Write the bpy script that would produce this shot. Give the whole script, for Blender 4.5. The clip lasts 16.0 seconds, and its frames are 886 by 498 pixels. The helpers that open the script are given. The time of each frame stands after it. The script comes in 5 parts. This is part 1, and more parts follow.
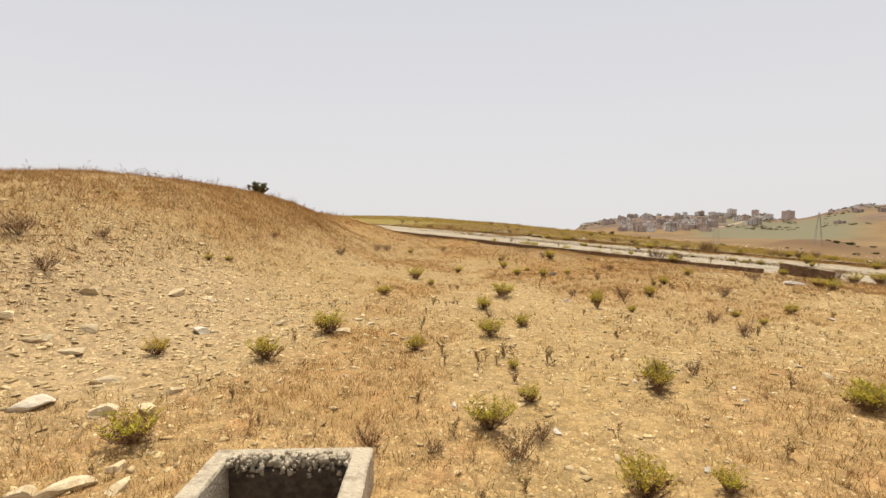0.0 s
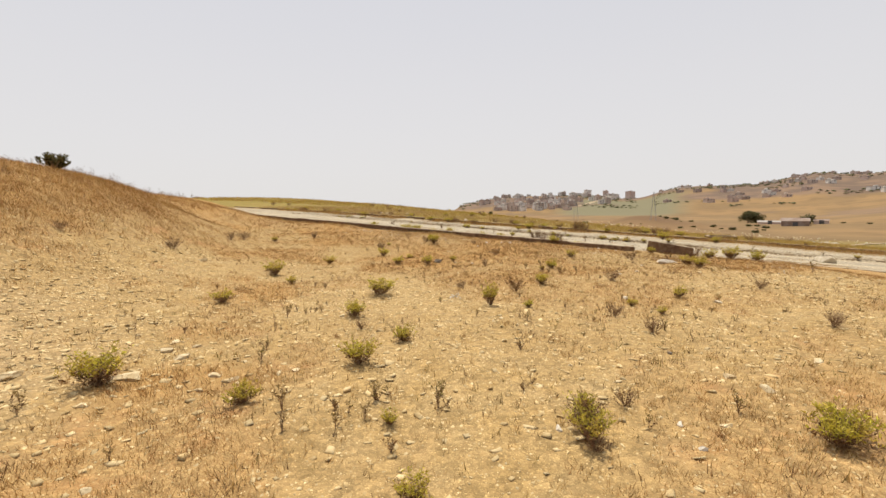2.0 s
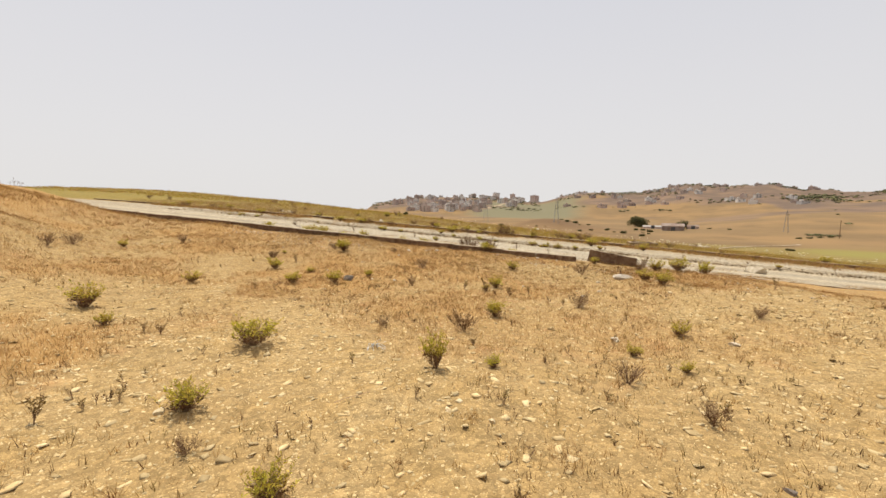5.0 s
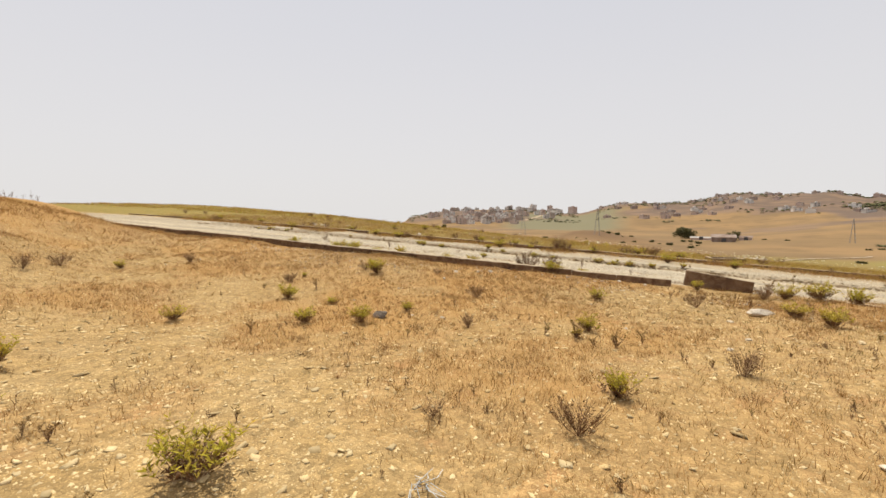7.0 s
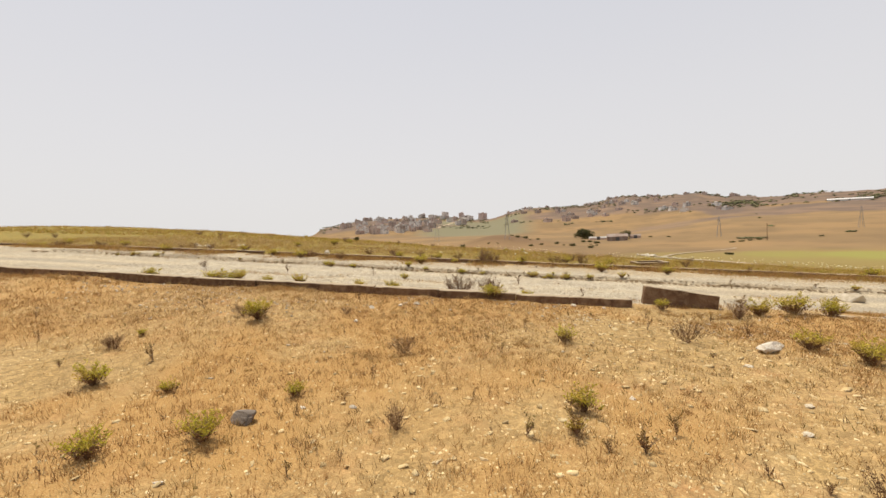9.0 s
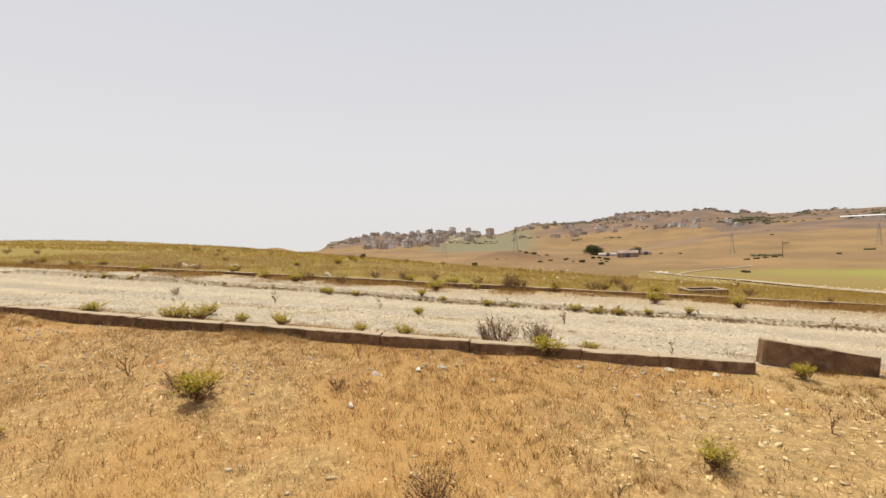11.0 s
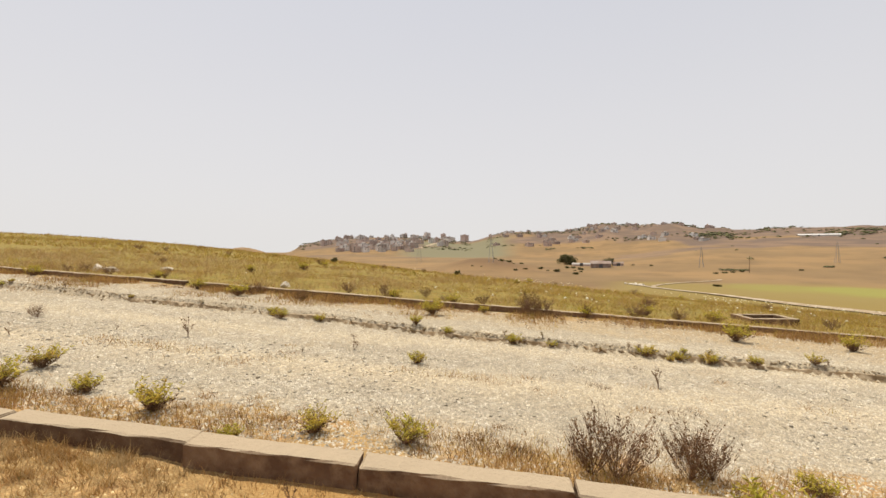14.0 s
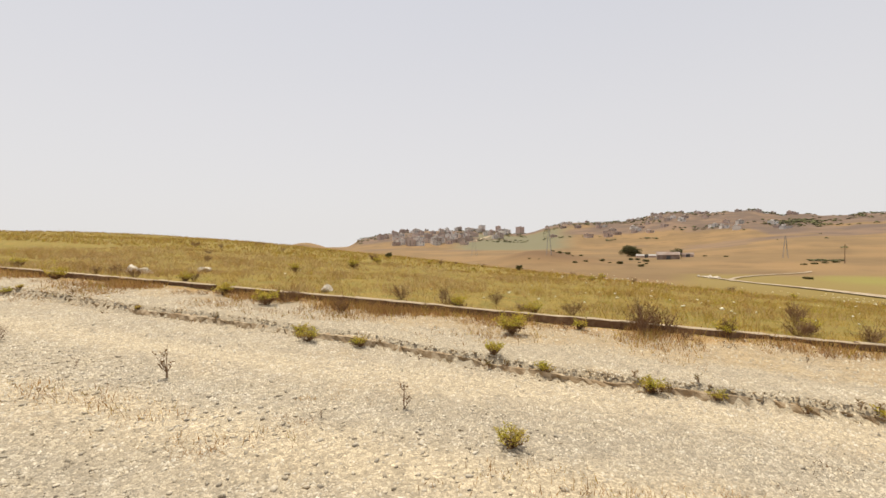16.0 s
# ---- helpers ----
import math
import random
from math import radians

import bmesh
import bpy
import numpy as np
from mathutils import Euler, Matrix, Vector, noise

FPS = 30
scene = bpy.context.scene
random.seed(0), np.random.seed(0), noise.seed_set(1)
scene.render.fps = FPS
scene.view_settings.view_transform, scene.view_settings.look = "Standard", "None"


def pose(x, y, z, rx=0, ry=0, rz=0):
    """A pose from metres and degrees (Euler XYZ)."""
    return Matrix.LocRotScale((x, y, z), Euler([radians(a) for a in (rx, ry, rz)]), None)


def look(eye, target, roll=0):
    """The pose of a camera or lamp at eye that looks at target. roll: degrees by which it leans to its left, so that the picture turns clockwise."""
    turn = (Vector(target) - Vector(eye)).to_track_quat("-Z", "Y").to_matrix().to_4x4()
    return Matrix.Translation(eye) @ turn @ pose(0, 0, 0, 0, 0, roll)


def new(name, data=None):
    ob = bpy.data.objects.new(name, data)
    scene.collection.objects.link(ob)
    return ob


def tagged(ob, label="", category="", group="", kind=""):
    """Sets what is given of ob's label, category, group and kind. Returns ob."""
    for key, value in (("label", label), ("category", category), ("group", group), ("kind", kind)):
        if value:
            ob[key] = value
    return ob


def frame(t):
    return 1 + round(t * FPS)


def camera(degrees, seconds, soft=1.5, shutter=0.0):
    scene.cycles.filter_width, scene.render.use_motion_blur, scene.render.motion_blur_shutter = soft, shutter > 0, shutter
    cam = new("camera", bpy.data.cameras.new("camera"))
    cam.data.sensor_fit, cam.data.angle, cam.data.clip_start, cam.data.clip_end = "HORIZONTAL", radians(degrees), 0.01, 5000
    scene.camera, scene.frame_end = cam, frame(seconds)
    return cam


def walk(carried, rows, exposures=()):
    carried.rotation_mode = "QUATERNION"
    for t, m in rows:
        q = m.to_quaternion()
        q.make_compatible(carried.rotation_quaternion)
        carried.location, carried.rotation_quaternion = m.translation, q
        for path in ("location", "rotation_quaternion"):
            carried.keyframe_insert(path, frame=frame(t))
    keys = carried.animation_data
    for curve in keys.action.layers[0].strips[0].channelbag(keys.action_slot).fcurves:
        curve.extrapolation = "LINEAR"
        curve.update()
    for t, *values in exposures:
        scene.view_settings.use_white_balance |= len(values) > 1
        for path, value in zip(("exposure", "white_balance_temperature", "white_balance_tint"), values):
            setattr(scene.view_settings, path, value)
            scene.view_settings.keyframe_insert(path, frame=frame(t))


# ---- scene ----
cam = camera(90.7, 16.0)
PATH = [
    (0, (-0.084, -0.113, 1.572), (-0.06, 1.885, 1.478), 0.1),
    (0.5, (0.053, 0.339, 1.607), (0.128, 2.335, 1.503), -0.9),
    (1, (0.159, 0.716, 1.591), (0.378, 2.7, 1.47), -0.9),
    (1.5, (0.198, 1.157, 1.675), (0.659, 3.098, 1.533), -0.3),
    (2, (0.323, 1.651, 1.62), (0.866, 3.567, 1.438), -0.6),
    (2.5, (0.381, 2.076, 1.706), (0.971, 3.977, 1.504), -1.0),
    (3, (0.422, 2.47, 1.737), (1.231, 4.286, 1.518), 0.4),
    (3.2, (0.467, 2.626, 1.818), (1.365, 4.397, 1.583), 0.2),
    (5.3, (1.2, 4.802, 1.61), (2.107, 6.577, 1.441), 0.9),
    (5.5, (1.283, 5.092, 1.598), (2.126, 6.898, 1.436), 0.8),
    (6, (1.451, 5.724, 1.603), (2.214, 7.567, 1.462), 0.7),
    (6.5, (1.608, 6.3, 1.676), (2.383, 8.14, 1.552), 0.8),
    (7, (1.83, 6.882, 1.611), (2.596, 8.725, 1.484), 0.3),
    (7.5, (2.033, 7.386, 1.695), (2.8, 9.23, 1.576), -0.1),
    (8, (2.274, 7.984, 1.698), (3.057, 9.821, 1.58), -0.3),
    (8.5, (2.555, 8.531, 1.718), (3.494, 10.293, 1.607), -2.1),
    (9, (2.899, 9.204, 1.787), (4.008, 10.867, 1.695), -2.0),
    (9.2, (3.006, 9.464, 1.776), (4.112, 11.128, 1.684), -1.9),
    (11.3, (4.157, 11.944, 1.998), (5.241, 13.624, 1.98), -1.7),
    (11.5, (4.236, 12.164, 1.963), (5.326, 13.841, 1.944), -1.5),
    (12, (4.553, 12.796, 1.987), (5.64, 14.475, 1.977), -1.8),
    (12.5, (4.8, 13.502, 1.963), (5.879, 15.185, 1.959), -1.0),
    (13, (5.034, 14.029, 2.081), (6.198, 15.655, 2.08), 0.2),
    (13.5, (5.384, 14.664, 2.046), (6.566, 16.277, 2.047), 0.1),
    (14, (5.631, 15.277, 2.024), (6.814, 16.89, 2.025), 0.1),
    (14.5, (5.883, 15.823, 2.079), (7.063, 17.437, 2.079), -0.1),
    (15, (6.238, 16.452, 2.07), (7.418, 18.067, 2.067), -0.6),
    (15.5, (6.568, 17.107, 2.062), (7.743, 18.725, 2.054), -0.8),
    (16, (6.879, 17.788, 2.075), (7.852, 19.536, 2.045), -0.7),
]
walk(cam, [(t, look(eye, target, roll)) for t, eye, target, roll in PATH])

# ---- light ----
SUN_AZ, SUN_EL = 4.0, 69.0          # degrees, clockwise from +y
world = bpy.data.worlds.new("world")
scene.world = world
world.use_nodes = True
wn, wl = world.node_tree.nodes, world.node_tree.links
wn.clear()
w_out = wn.new("ShaderNodeOutputWorld")
w_bg = wn.new("ShaderNodeBackground")
w_sky = wn.new("ShaderNodeTexSky")
w_sky.sky_type, w_sky.sun_disc = "NISHITA", False
w_sky.sun_elevation, w_sky.sun_rotation = radians(SUN_EL), radians(SUN_AZ)
w_sky.altitude, w_sky.air_density, w_sky.dust_density, w_sky.ozone_density = 200, 0.7, 7.0, 1.0
w_mix = wn.new("ShaderNodeMix")
w_mix.data_type = "RGBA"
w_mix.inputs[0].default_value = 0.9
w_dir = wn.new("ShaderNodeTexCoord")
w_up = wn.new("ShaderNodeSeparateXYZ")
w_haze = wn.new("ShaderNodeValToRGB")                     # summer haze: warm white low down, greyer and bluer higher up
w_haze.color_ramp.elements[0].position, w_haze.color_ramp.elements[0].color = 0.0, (0.835, 0.815, 0.80, 1)
w_haze.color_ramp.elements[1].position, w_haze.color_ramp.elements[1].color = 0.62, (0.64, 0.655, 0.72, 1)
mid = w_haze.color_ramp.elements.new(0.26)
mid.color = (0.765, 0.755, 0.77, 1)
w_gain = wn.new("ShaderNodeVectorMath")
w_gain.operation = "SCALE"
w_gain.inputs["Scale"].default_value = 10.2
wl.new(w_dir.outputs["Generated"], w_up.inputs[0])
wl.new(w_up.outputs[2], w_haze.inputs[0])
wl.new(w_haze.outputs[0], w_gain.inputs[0])
wl.new(w_gain.outputs[0], w_mix.inputs[7])
wl.new(w_sky.outputs[0], w_mix.inputs[6])
wl.new(w_mix.outputs[2], w_bg.inputs[0])
w_bg.inputs[1].default_value = 0.1
wl.new(w_bg.outputs[0], w_out.inputs[0])
sun = new("sun", bpy.data.lights.new("sun", "SUN"))
sun.data.energy, sun.data.angle, sun.data.color = 4.9, radians(0.6), (1.0, 0.94, 0.82)
az, el = radians(SUN_AZ), radians(SUN_EL)
sun.matrix_world = look((0, 0, 0), (-math.sin(az) * math.cos(el), -math.cos(az) * math.cos(el), -math.sin(el)))
scene.view_settings.exposure = 0.0


# ---- materials ----
def mat(name, base, rough=0.9, vary=(), scale=3.0, bump=0.0, bump_scale=40.0, island=0.0, obj_random=0.0, translucent=0.0, spec=0.3, lit_top=None):
    """A procedural surface: a base colour, drifted towards the colours in vary by noise at growing frequency, with relief."""
    m = bpy.data.materials.new(name)
    m.use_nodes = True
    n, l = m.node_tree.nodes, m.node_tree.links
    b = n["Principled BSDF"]
    b.inputs["Roughness"].default_value = rough
    b.inputs["Specular IOR Level"].default_value = spec
    geo = n.new("ShaderNodeNewGeometry")
    src = geo.outputs["Position"]
    col = n.new("ShaderNodeRGB")
    col.outputs[0].default_value = (*base, 1)
    out = col.outputs[0]
    for k, c in enumerate(vary):
        t = n.new("ShaderNodeTexNoise")
        t.inputs["Scale"].default_value = scale * (4.3 ** k)
        t.inputs["Detail"].default_value = 5
        l.new(src, t.inputs["Vector"])
        r = n.new("ShaderNodeMapRange")
        r.inputs[1].default_value, r.inputs[2].default_value = 0.42, 0.66
        l.new(t.outputs[0], r.inputs[0])
        x = n.new("ShaderNodeMix")
        x.data_type = "RGBA"
        l.new(r.outputs[0], x.inputs[0])
        l.new(out, x.inputs[6])
        x.inputs[7].default_value = (*c, 1)
        out = x.outputs[2]
    if island or obj_random:
        h = n.new("ShaderNodeHueSaturation")
        r = n.new("ShaderNodeMapRange")
        amount = island or obj_random
        r.inputs[3].default_value, r.inputs[4].default_value = 1 - amount, 1 + amount
        if island:
            l.new(geo.outputs["Random Per Island"], r.inputs[0])
        else:
            oi = n.new("ShaderNodeObjectInfo")
            l.new(oi.outputs["Random"], r.inputs[0])
        l.new(r.outputs[0], h.inputs["Value"])
        l.new(out, h.inputs["Color"])
        out = h.outputs[0]
    # paler colour on upward faces: the sunlit top put into the colour
    if lit_top:
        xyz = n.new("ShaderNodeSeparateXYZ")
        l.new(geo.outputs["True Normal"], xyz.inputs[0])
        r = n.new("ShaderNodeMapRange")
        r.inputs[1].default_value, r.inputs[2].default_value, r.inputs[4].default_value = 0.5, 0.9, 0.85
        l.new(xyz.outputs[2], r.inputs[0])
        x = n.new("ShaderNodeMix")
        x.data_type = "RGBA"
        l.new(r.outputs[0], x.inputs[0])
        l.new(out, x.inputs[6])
        x.inputs[7].default_value = (*lit_top, 1)
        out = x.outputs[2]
    l.new(out, b.inputs["Base Color"])
    if bump:
        t = n.new("ShaderNodeTexNoise")
        t.inputs["Scale"].default_value, t.inputs["Detail"].default_value = bump_scale, 6
        l.new(src, t.inputs["Vector"])
        u = n.new("ShaderNodeBump")
        u.inputs["Strength"].default_value, u.inputs["Distance"].default_value = bump, 0.02
        l.new(t.outputs[0], u.inputs["Height"])
        l.new(u.outputs[0], b.inputs["Normal"])
    if translucent:
        b.inputs["Subsurface Weight"].default_value = 0
        tr = n.new("ShaderNodeBsdfTranslucent")
        l.new(out, tr.inputs[0])
        ms = n.new("ShaderNodeMixShader")
        ms.inputs[0].default_value = translucent
        l.new(b.outputs[0], ms.inputs[1])
        l.new(tr.outputs[0], ms.inputs[2])
        l.new(ms.outputs[0], n["Material Output"].inputs[0])
    return m


# ---- land: heights in metres ----
OX, OY = 8.86, 16.11                 # a point on the front edge of the near kerb
UX, UY = -0.727, 0.687               # along the road, uphill
NX, NY = 0.687, 0.727                # across the road, away from the start
EX, EY = 6.9, 17.8                   # centre for the far country


def along(X, Y):
    return UX * (X - OX) + UY * (Y - OY), NX * (X - OX) + NY * (Y - OY)


def place(s, n):
    return OX + UX * s + NX * n, OY + UY * s + NY * n


def ease(a, b, v):
    t = np.clip((v - a) / (b - a), 0, 1)
    return t * t * (3 - 2 * t)


def vnoise(X, Y, size, seed=0):
    """Smooth value noise in -1..1, with features of about that size in metres."""
    u, v = np.asarray(X, float) / size + seed * 17.31, np.asarray(Y, float) / size - seed * 9.73
    iu, iv = np.floor(u), np.floor(v)
    fu, fv = u - iu, v - iv
    fu, fv = fu * fu * (3 - 2 * fu), fv * fv * (3 - 2 * fv)

    def rnd(a, b):
        h = np.sin(a * 127.1 + b * 311.7 + seed * 74.7) * 43758.5453
        return (h - np.floor(h)) * 2 - 1
    a = rnd(iu, iv) * (1 - fu) + rnd(iu + 1, iv) * fu
    b = rnd(iu, iv + 1) * (1 - fu) + rnd(iu + 1, iv + 1) * fu
    return a * (1 - fv) + b * fv


def kerb_top(s):
    return 0.41 + 0.063 * s - 0.00055 * np.maximum(s - 12, 0) ** 2


def wall_top(s):
    return 0.36 + 0.063 * s - 0.00055 * np.maximum(s - 10, 0) ** 2


def road_edge(X, Y, s):
    """Where the road's gravel ends at an eroded step, measured across the road."""
    return np.interp(s, (-14, -6, 0, 2.5, 5, 8.5, 14, 20), (5.1, 5.22, 5.42, 5.62, 6.1, 6.5, 6.85, 7.1)) + 0.12 * vnoise(X, Y, 2.2, 5)


MOUND = (-9.36, 15.155, 14.424, 5.262, 1.489, 3.005, 1.355)


def land(X, Y, fine=True):
    X, Y = np.asarray(X, float), np.asarray(Y, float)
    s, n = along(X, Y)
    sc = np.clip(s, -60, 70)
    r = np.hypot(X - EX, Y - EY)
    # the dry slope before the road, with the spoil mound
    base = -0.18 + 0.02 * np.clip(Y, -40, 40)
    foot = kerb_top(sc) - 0.135 + 0.05 * vnoise(X, Y, 2.4, 22)
    z1 = base + (foot - base) * ease(-6, 0, n)
    cx, cy, a, b, th, h, q = MOUND
    c, d = math.cos(th), math.sin(th)
    u, v = ((X - cx) * c + (Y - cy) * d) / a, (-(X - cx) * d + (Y - cy) * c) / b
    heap = h * np.exp(-(u * u + v * v) ** q)
    z1 = z1 + heap * (1 - ease(-1.5, 0.2, n))
    # the gravel road between its kerbs
    z2 = kerb_top(sc) - 0.16 - 0.05 * ease(0.4, 1.6, n) - 0.012 * np.clip(n, 0, 9)
    edge = road_edge(X, Y, sc)
    z2 = z2 + 0.14 * ease(edge, edge + 0.1, n)
    # the field beyond the far wall
    m = np.clip(n - 9.2, 0, 110)
    z3 = 0.29 + 0.063 * sc - 0.0154 * m + 0.0262 * m * sc / 20 - 0.102 * m * m / 100 - 0.0553 * np.maximum(sc - 10, 0) ** 2 / 100 + 0.019 * np.minimum(sc, 0) * m / 100
    z = np.where(n < 0.12, z1, np.where(n < 9.3, z2, z3))
    if fine:
        k = 1 - ease(20, 60, r)
        lane = ease(0.3, 1.2, n) * (1 - ease(8.5, 9.2, n))
        z = z + k * (1 - 0.75 * lane) * (0.045 * vnoise(X, Y, 1.7, 1) + 0.025 * vnoise(X, Y, 0.55, 2) + 0.011 * vnoise(X, Y, 0.24, 3))
        z = z + k * lane * (0.006 * vnoise(X, Y, 0.4, 4) - 0.03 * np.exp(-((n - 2.2) / 0.35) ** 2) - 0.03 * np.exp(-((n - 3.9) / 0.35) ** 2))
        z = z + ease(30, 90, r) * 0.25 * vnoise(X, Y, 9, 6)
    # pits under the two open concrete boxes
    z = np.where((np.abs(X + 1.01) < 0.38) & (np.abs(Y - 2.24) < 0.41), -0.75, z)
    z = np.where((np.abs(s + 6.1) < 0.52) & (np.abs(n - 11.3) < 0.35), z - 0.4, z)
    # far country
    A = np.degrees(np.arctan2(X - EX, Y - EY))
    ridge = 0.95 * ease(17, 24, A) - 0.45 * np.exp(-((A - 39) / 2.6) ** 2) + 0.8 * ease(40, 46, A) + 0.75 * ease(50, 57, A) - 0.75 * ease(63, 70, A)
    ridge = ridge * (1 - ease(100, 130, A))
    ridge = ridge * (1 + 0.10 * vnoise(A, A * 0, 2.3, 7) + 0.05 * vnoise(A, A * 0, 0.8, 8)) + 0.42 * ease(16.5, 18.5, A) * (1 - ease(100, 130, A))
    zf = -11 + (11 + 2 + 1500 * np.tan(np.radians(ridge))) * ease(560, 1500, r) * ease(16.5, 18.5, A) * (1 - ease(100, 130, A)) - 25 * ease(1600, 3200, r)
    zf = zf + 13.5 * ease(54, 69, A) * (1 - ease(95, 130, A)) * ease(210, 620, r) * (1 - ease(700, 1200, r))
    zf = zf + 14.5 * np.exp(-((A - 11.5) / 3.6) ** 2 - ((r - 520) / 130) ** 2)
    zf = zf + 7.0 * np.exp(-((A - 41.5) / 5) ** 2 - ((r - 300) / 60) ** 2)
    zf = zf + ease(150, 500, r) * (1.5 * vnoise(X, Y, 160, 9) + 0.2 * vnoise(X, Y, 60, 10))
    w = ease(85, 150, r)
    return z * (1 - w) + zf * w


def axis(lo, hi, step, far, growth):
    mid = np.arange(lo, hi + step / 2, step)
    out, d = [], step
    x = 0.0
    while x < far:
        d = max(step, min(d * 1.09, growth * (x + 12)))
        x += d
        out.append(x)
    out = np.array(out)
    return np.concatenate([lo - out[::-1], mid, hi + out])


def sheet(name, xs, ys, material):
    X, Y = np.meshgrid(xs, ys)
    Z = land(X, Y)
    co = np.stack([X.ravel(), Y.ravel(), Z.ravel()], 1)
    nx, ny = len(xs), len(ys)
    i = (np.arange(ny - 1)[:, None] * nx + np.arange(nx - 1)).ravel()
    quads = np.stack([i, i + 1, i + nx + 1, i + nx], 1)
    me = bpy.data.meshes.new(name)
    me.vertices.add(len(co))
    me.vertices.foreach_set("co", co.ravel())
    me.loops.add(len(quads) * 4)
    me.loops.foreach_set("vertex_index", quads.ravel())
    me.polygons.add(len(quads))
    me.polygons.foreach_set("loop_start", np.arange(len(quads)) * 4)
    me.polygons.foreach_set("use_smooth", np.ones(len(quads), bool))
    me.update()
    for key, values in cover(X.ravel(), Y.ravel()).items():
        at = me.attributes.new(key, "FLOAT", "POINT")
        at.data.foreach_set("value", values.astype(np.float32))
    me.materials.append(material)
    return new(name, me)


def cover(X, Y):
    """What grows or lies where: shares in 0..1 of gravel, wild field, straw, bare scree, green crop, far scrub and tracks."""
    s, n = along(X, Y)
    r = np.hypot(X - EX, Y - EY)
    A = np.degrees(np.arctan2(X - EX, Y - EY))
    edge = road_edge(X, Y, s)
    rough = 0.25 * vnoise(X, Y, 0.9, 11) + 0.15 * vnoise(X, Y, 0.3, 12)
    gravel = ease(0.75, 1.35, n + 1.6 * rough) * (1 - 0.45 * ease(edge + 0.2, edge + 2.2, n + 2 * rough)) * (1 - ease(8.3, 9.2, n + rough)) * (1 - ease(26, 40, s))
    field = ease(9.0, 9.4, n) * (1 - ease(105, 180, r + 14 * vnoise(X, Y, 20, 13)))
    dry = 0.5 + 0.55 * vnoise(X, Y, 2.6, 14) + 0.3 * vnoise(X, Y, 0.8, 15)
    scree = np.exp(-((X + 4.6) / 2.6) ** 2 - ((Y - 6.0) / 3.4) ** 2)
    path = np.exp(-((X - 0.6 - 0.12 * Y - 0.4 * vnoise(X, Y, 3, 16)) / 1.3) ** 2) * (1 - ease(9, 14, Y))
    bare = np.exp(-((X - 4.6) / 1.2) ** 2 - ((Y - 6.6) / 1.6) ** 2) + np.exp(-((X + 1.2) / 2.2) ** 2 - ((Y - 11.5) / 3.0) ** 2)
    straw = np.clip(0.55 + 1.7 * (dry - 0.5) - 1.0 * scree - 0.95 * path - 0.4 * bare + 0.45 * ease(2.5, 6, -X) * ease(7, 11, Y) + 0.7 * np.exp(-((X - 3.2) / 1.5) ** 2 - ((Y - 15.8) / 1.7) ** 2) + 0.35 * ease(-3.5, -0.3, n), 0, 1) * (n < 0.2)
    rust = np.clip(0.2 + 0.6 * ease(-9.5, -3.5, n) + 0.6 * ease(2.5, 6, -X) * ease(7, 11, Y) + 0.7 * np.exp(-((X - 3.2) / 1.3) ** 2 - ((Y - 15.8) / 1.5) ** 2) + 0.75 * vnoise(X, Y, 3.1, 24) + 0.35 * vnoise(X, Y, 0.9, 25), 0, 1) * straw
    straw = np.maximum(straw, 0.75 * ease(8.2, 9.0, n) * (n < 9.4))
    straw = np.maximum(straw, 0.6 * (n >= 0.1) * (n < 1.6))
    crop = ease(67, 71, A) * np.exp(-((r - 186) / 22) ** 2) * (0.85 + 0.5 * vnoise(X, Y, 12, 17))
    crop2 = np.exp(-((A - 38) / 7.5) ** 4) * ease(560, 700, r) * (1 - ease(1100, 1250, r))
    lane = n + 0.25 * vnoise(X, Y, 2.8, 26)
    grit = (0.75 + 0.35 * vnoise(X, Y, 0.8, 27)) * np.clip(0.9 * np.exp(-((lane - 3.9) / 0.55) ** 2) + 0.9 * np.exp(-((lane - 2.0) / 0.45) ** 2), 0, 1)
    tread = np.clip(np.exp(-((lane - 3.0) / 0.4) ** 2) + np.exp(-((lane - 5.0) / 0.45) ** 2), 0, 1) * 0.9
    meadow = ease(52, 64, A) * (1 - ease(165, 230, r + 22 * vnoise(X, Y, 45, 28)))
    wavy = vnoise(X, Y, 130, 18) + 0.6 * vnoise(X, Y, 40, 19)
    scrub = ease(-0.75, 0.2, wavy + 0.5) * (ease(880, 1000, r) * ease(17.5, 19, A) * (1 - ease(32, 35, A)) + ease(860, 1000, r + 70 * wavy + 190 * ease(62, 67, A)) * ease(42, 47, A) * (1 + 2 * ease(60, 66, A)) + ease(1180, 1300, r) * ease(33, 36, A))
    scrub = scrub + 0.6 * ease(0.35, 0.7, wavy) * ease(350, 500, r)
    bank = 0.9 * np.exp(-((A - 43) / 6) ** 2 - ((r - 285) / 50) ** 2)
    return {"gravel": np.clip(gravel, 0, 1), "field": np.clip(field, 0, 1), "straw": straw, "rust": rust, "grit": grit, "tread": tread, "scree": np.clip(scree, 0, 1),
            "crop": np.clip(crop, 0, 1), "pasture": np.clip(crop2, 0, 1), "scrub": np.clip(scrub, 0, 1), "far": ease(85, 150, r), "bank": bank, "meadow": meadow}


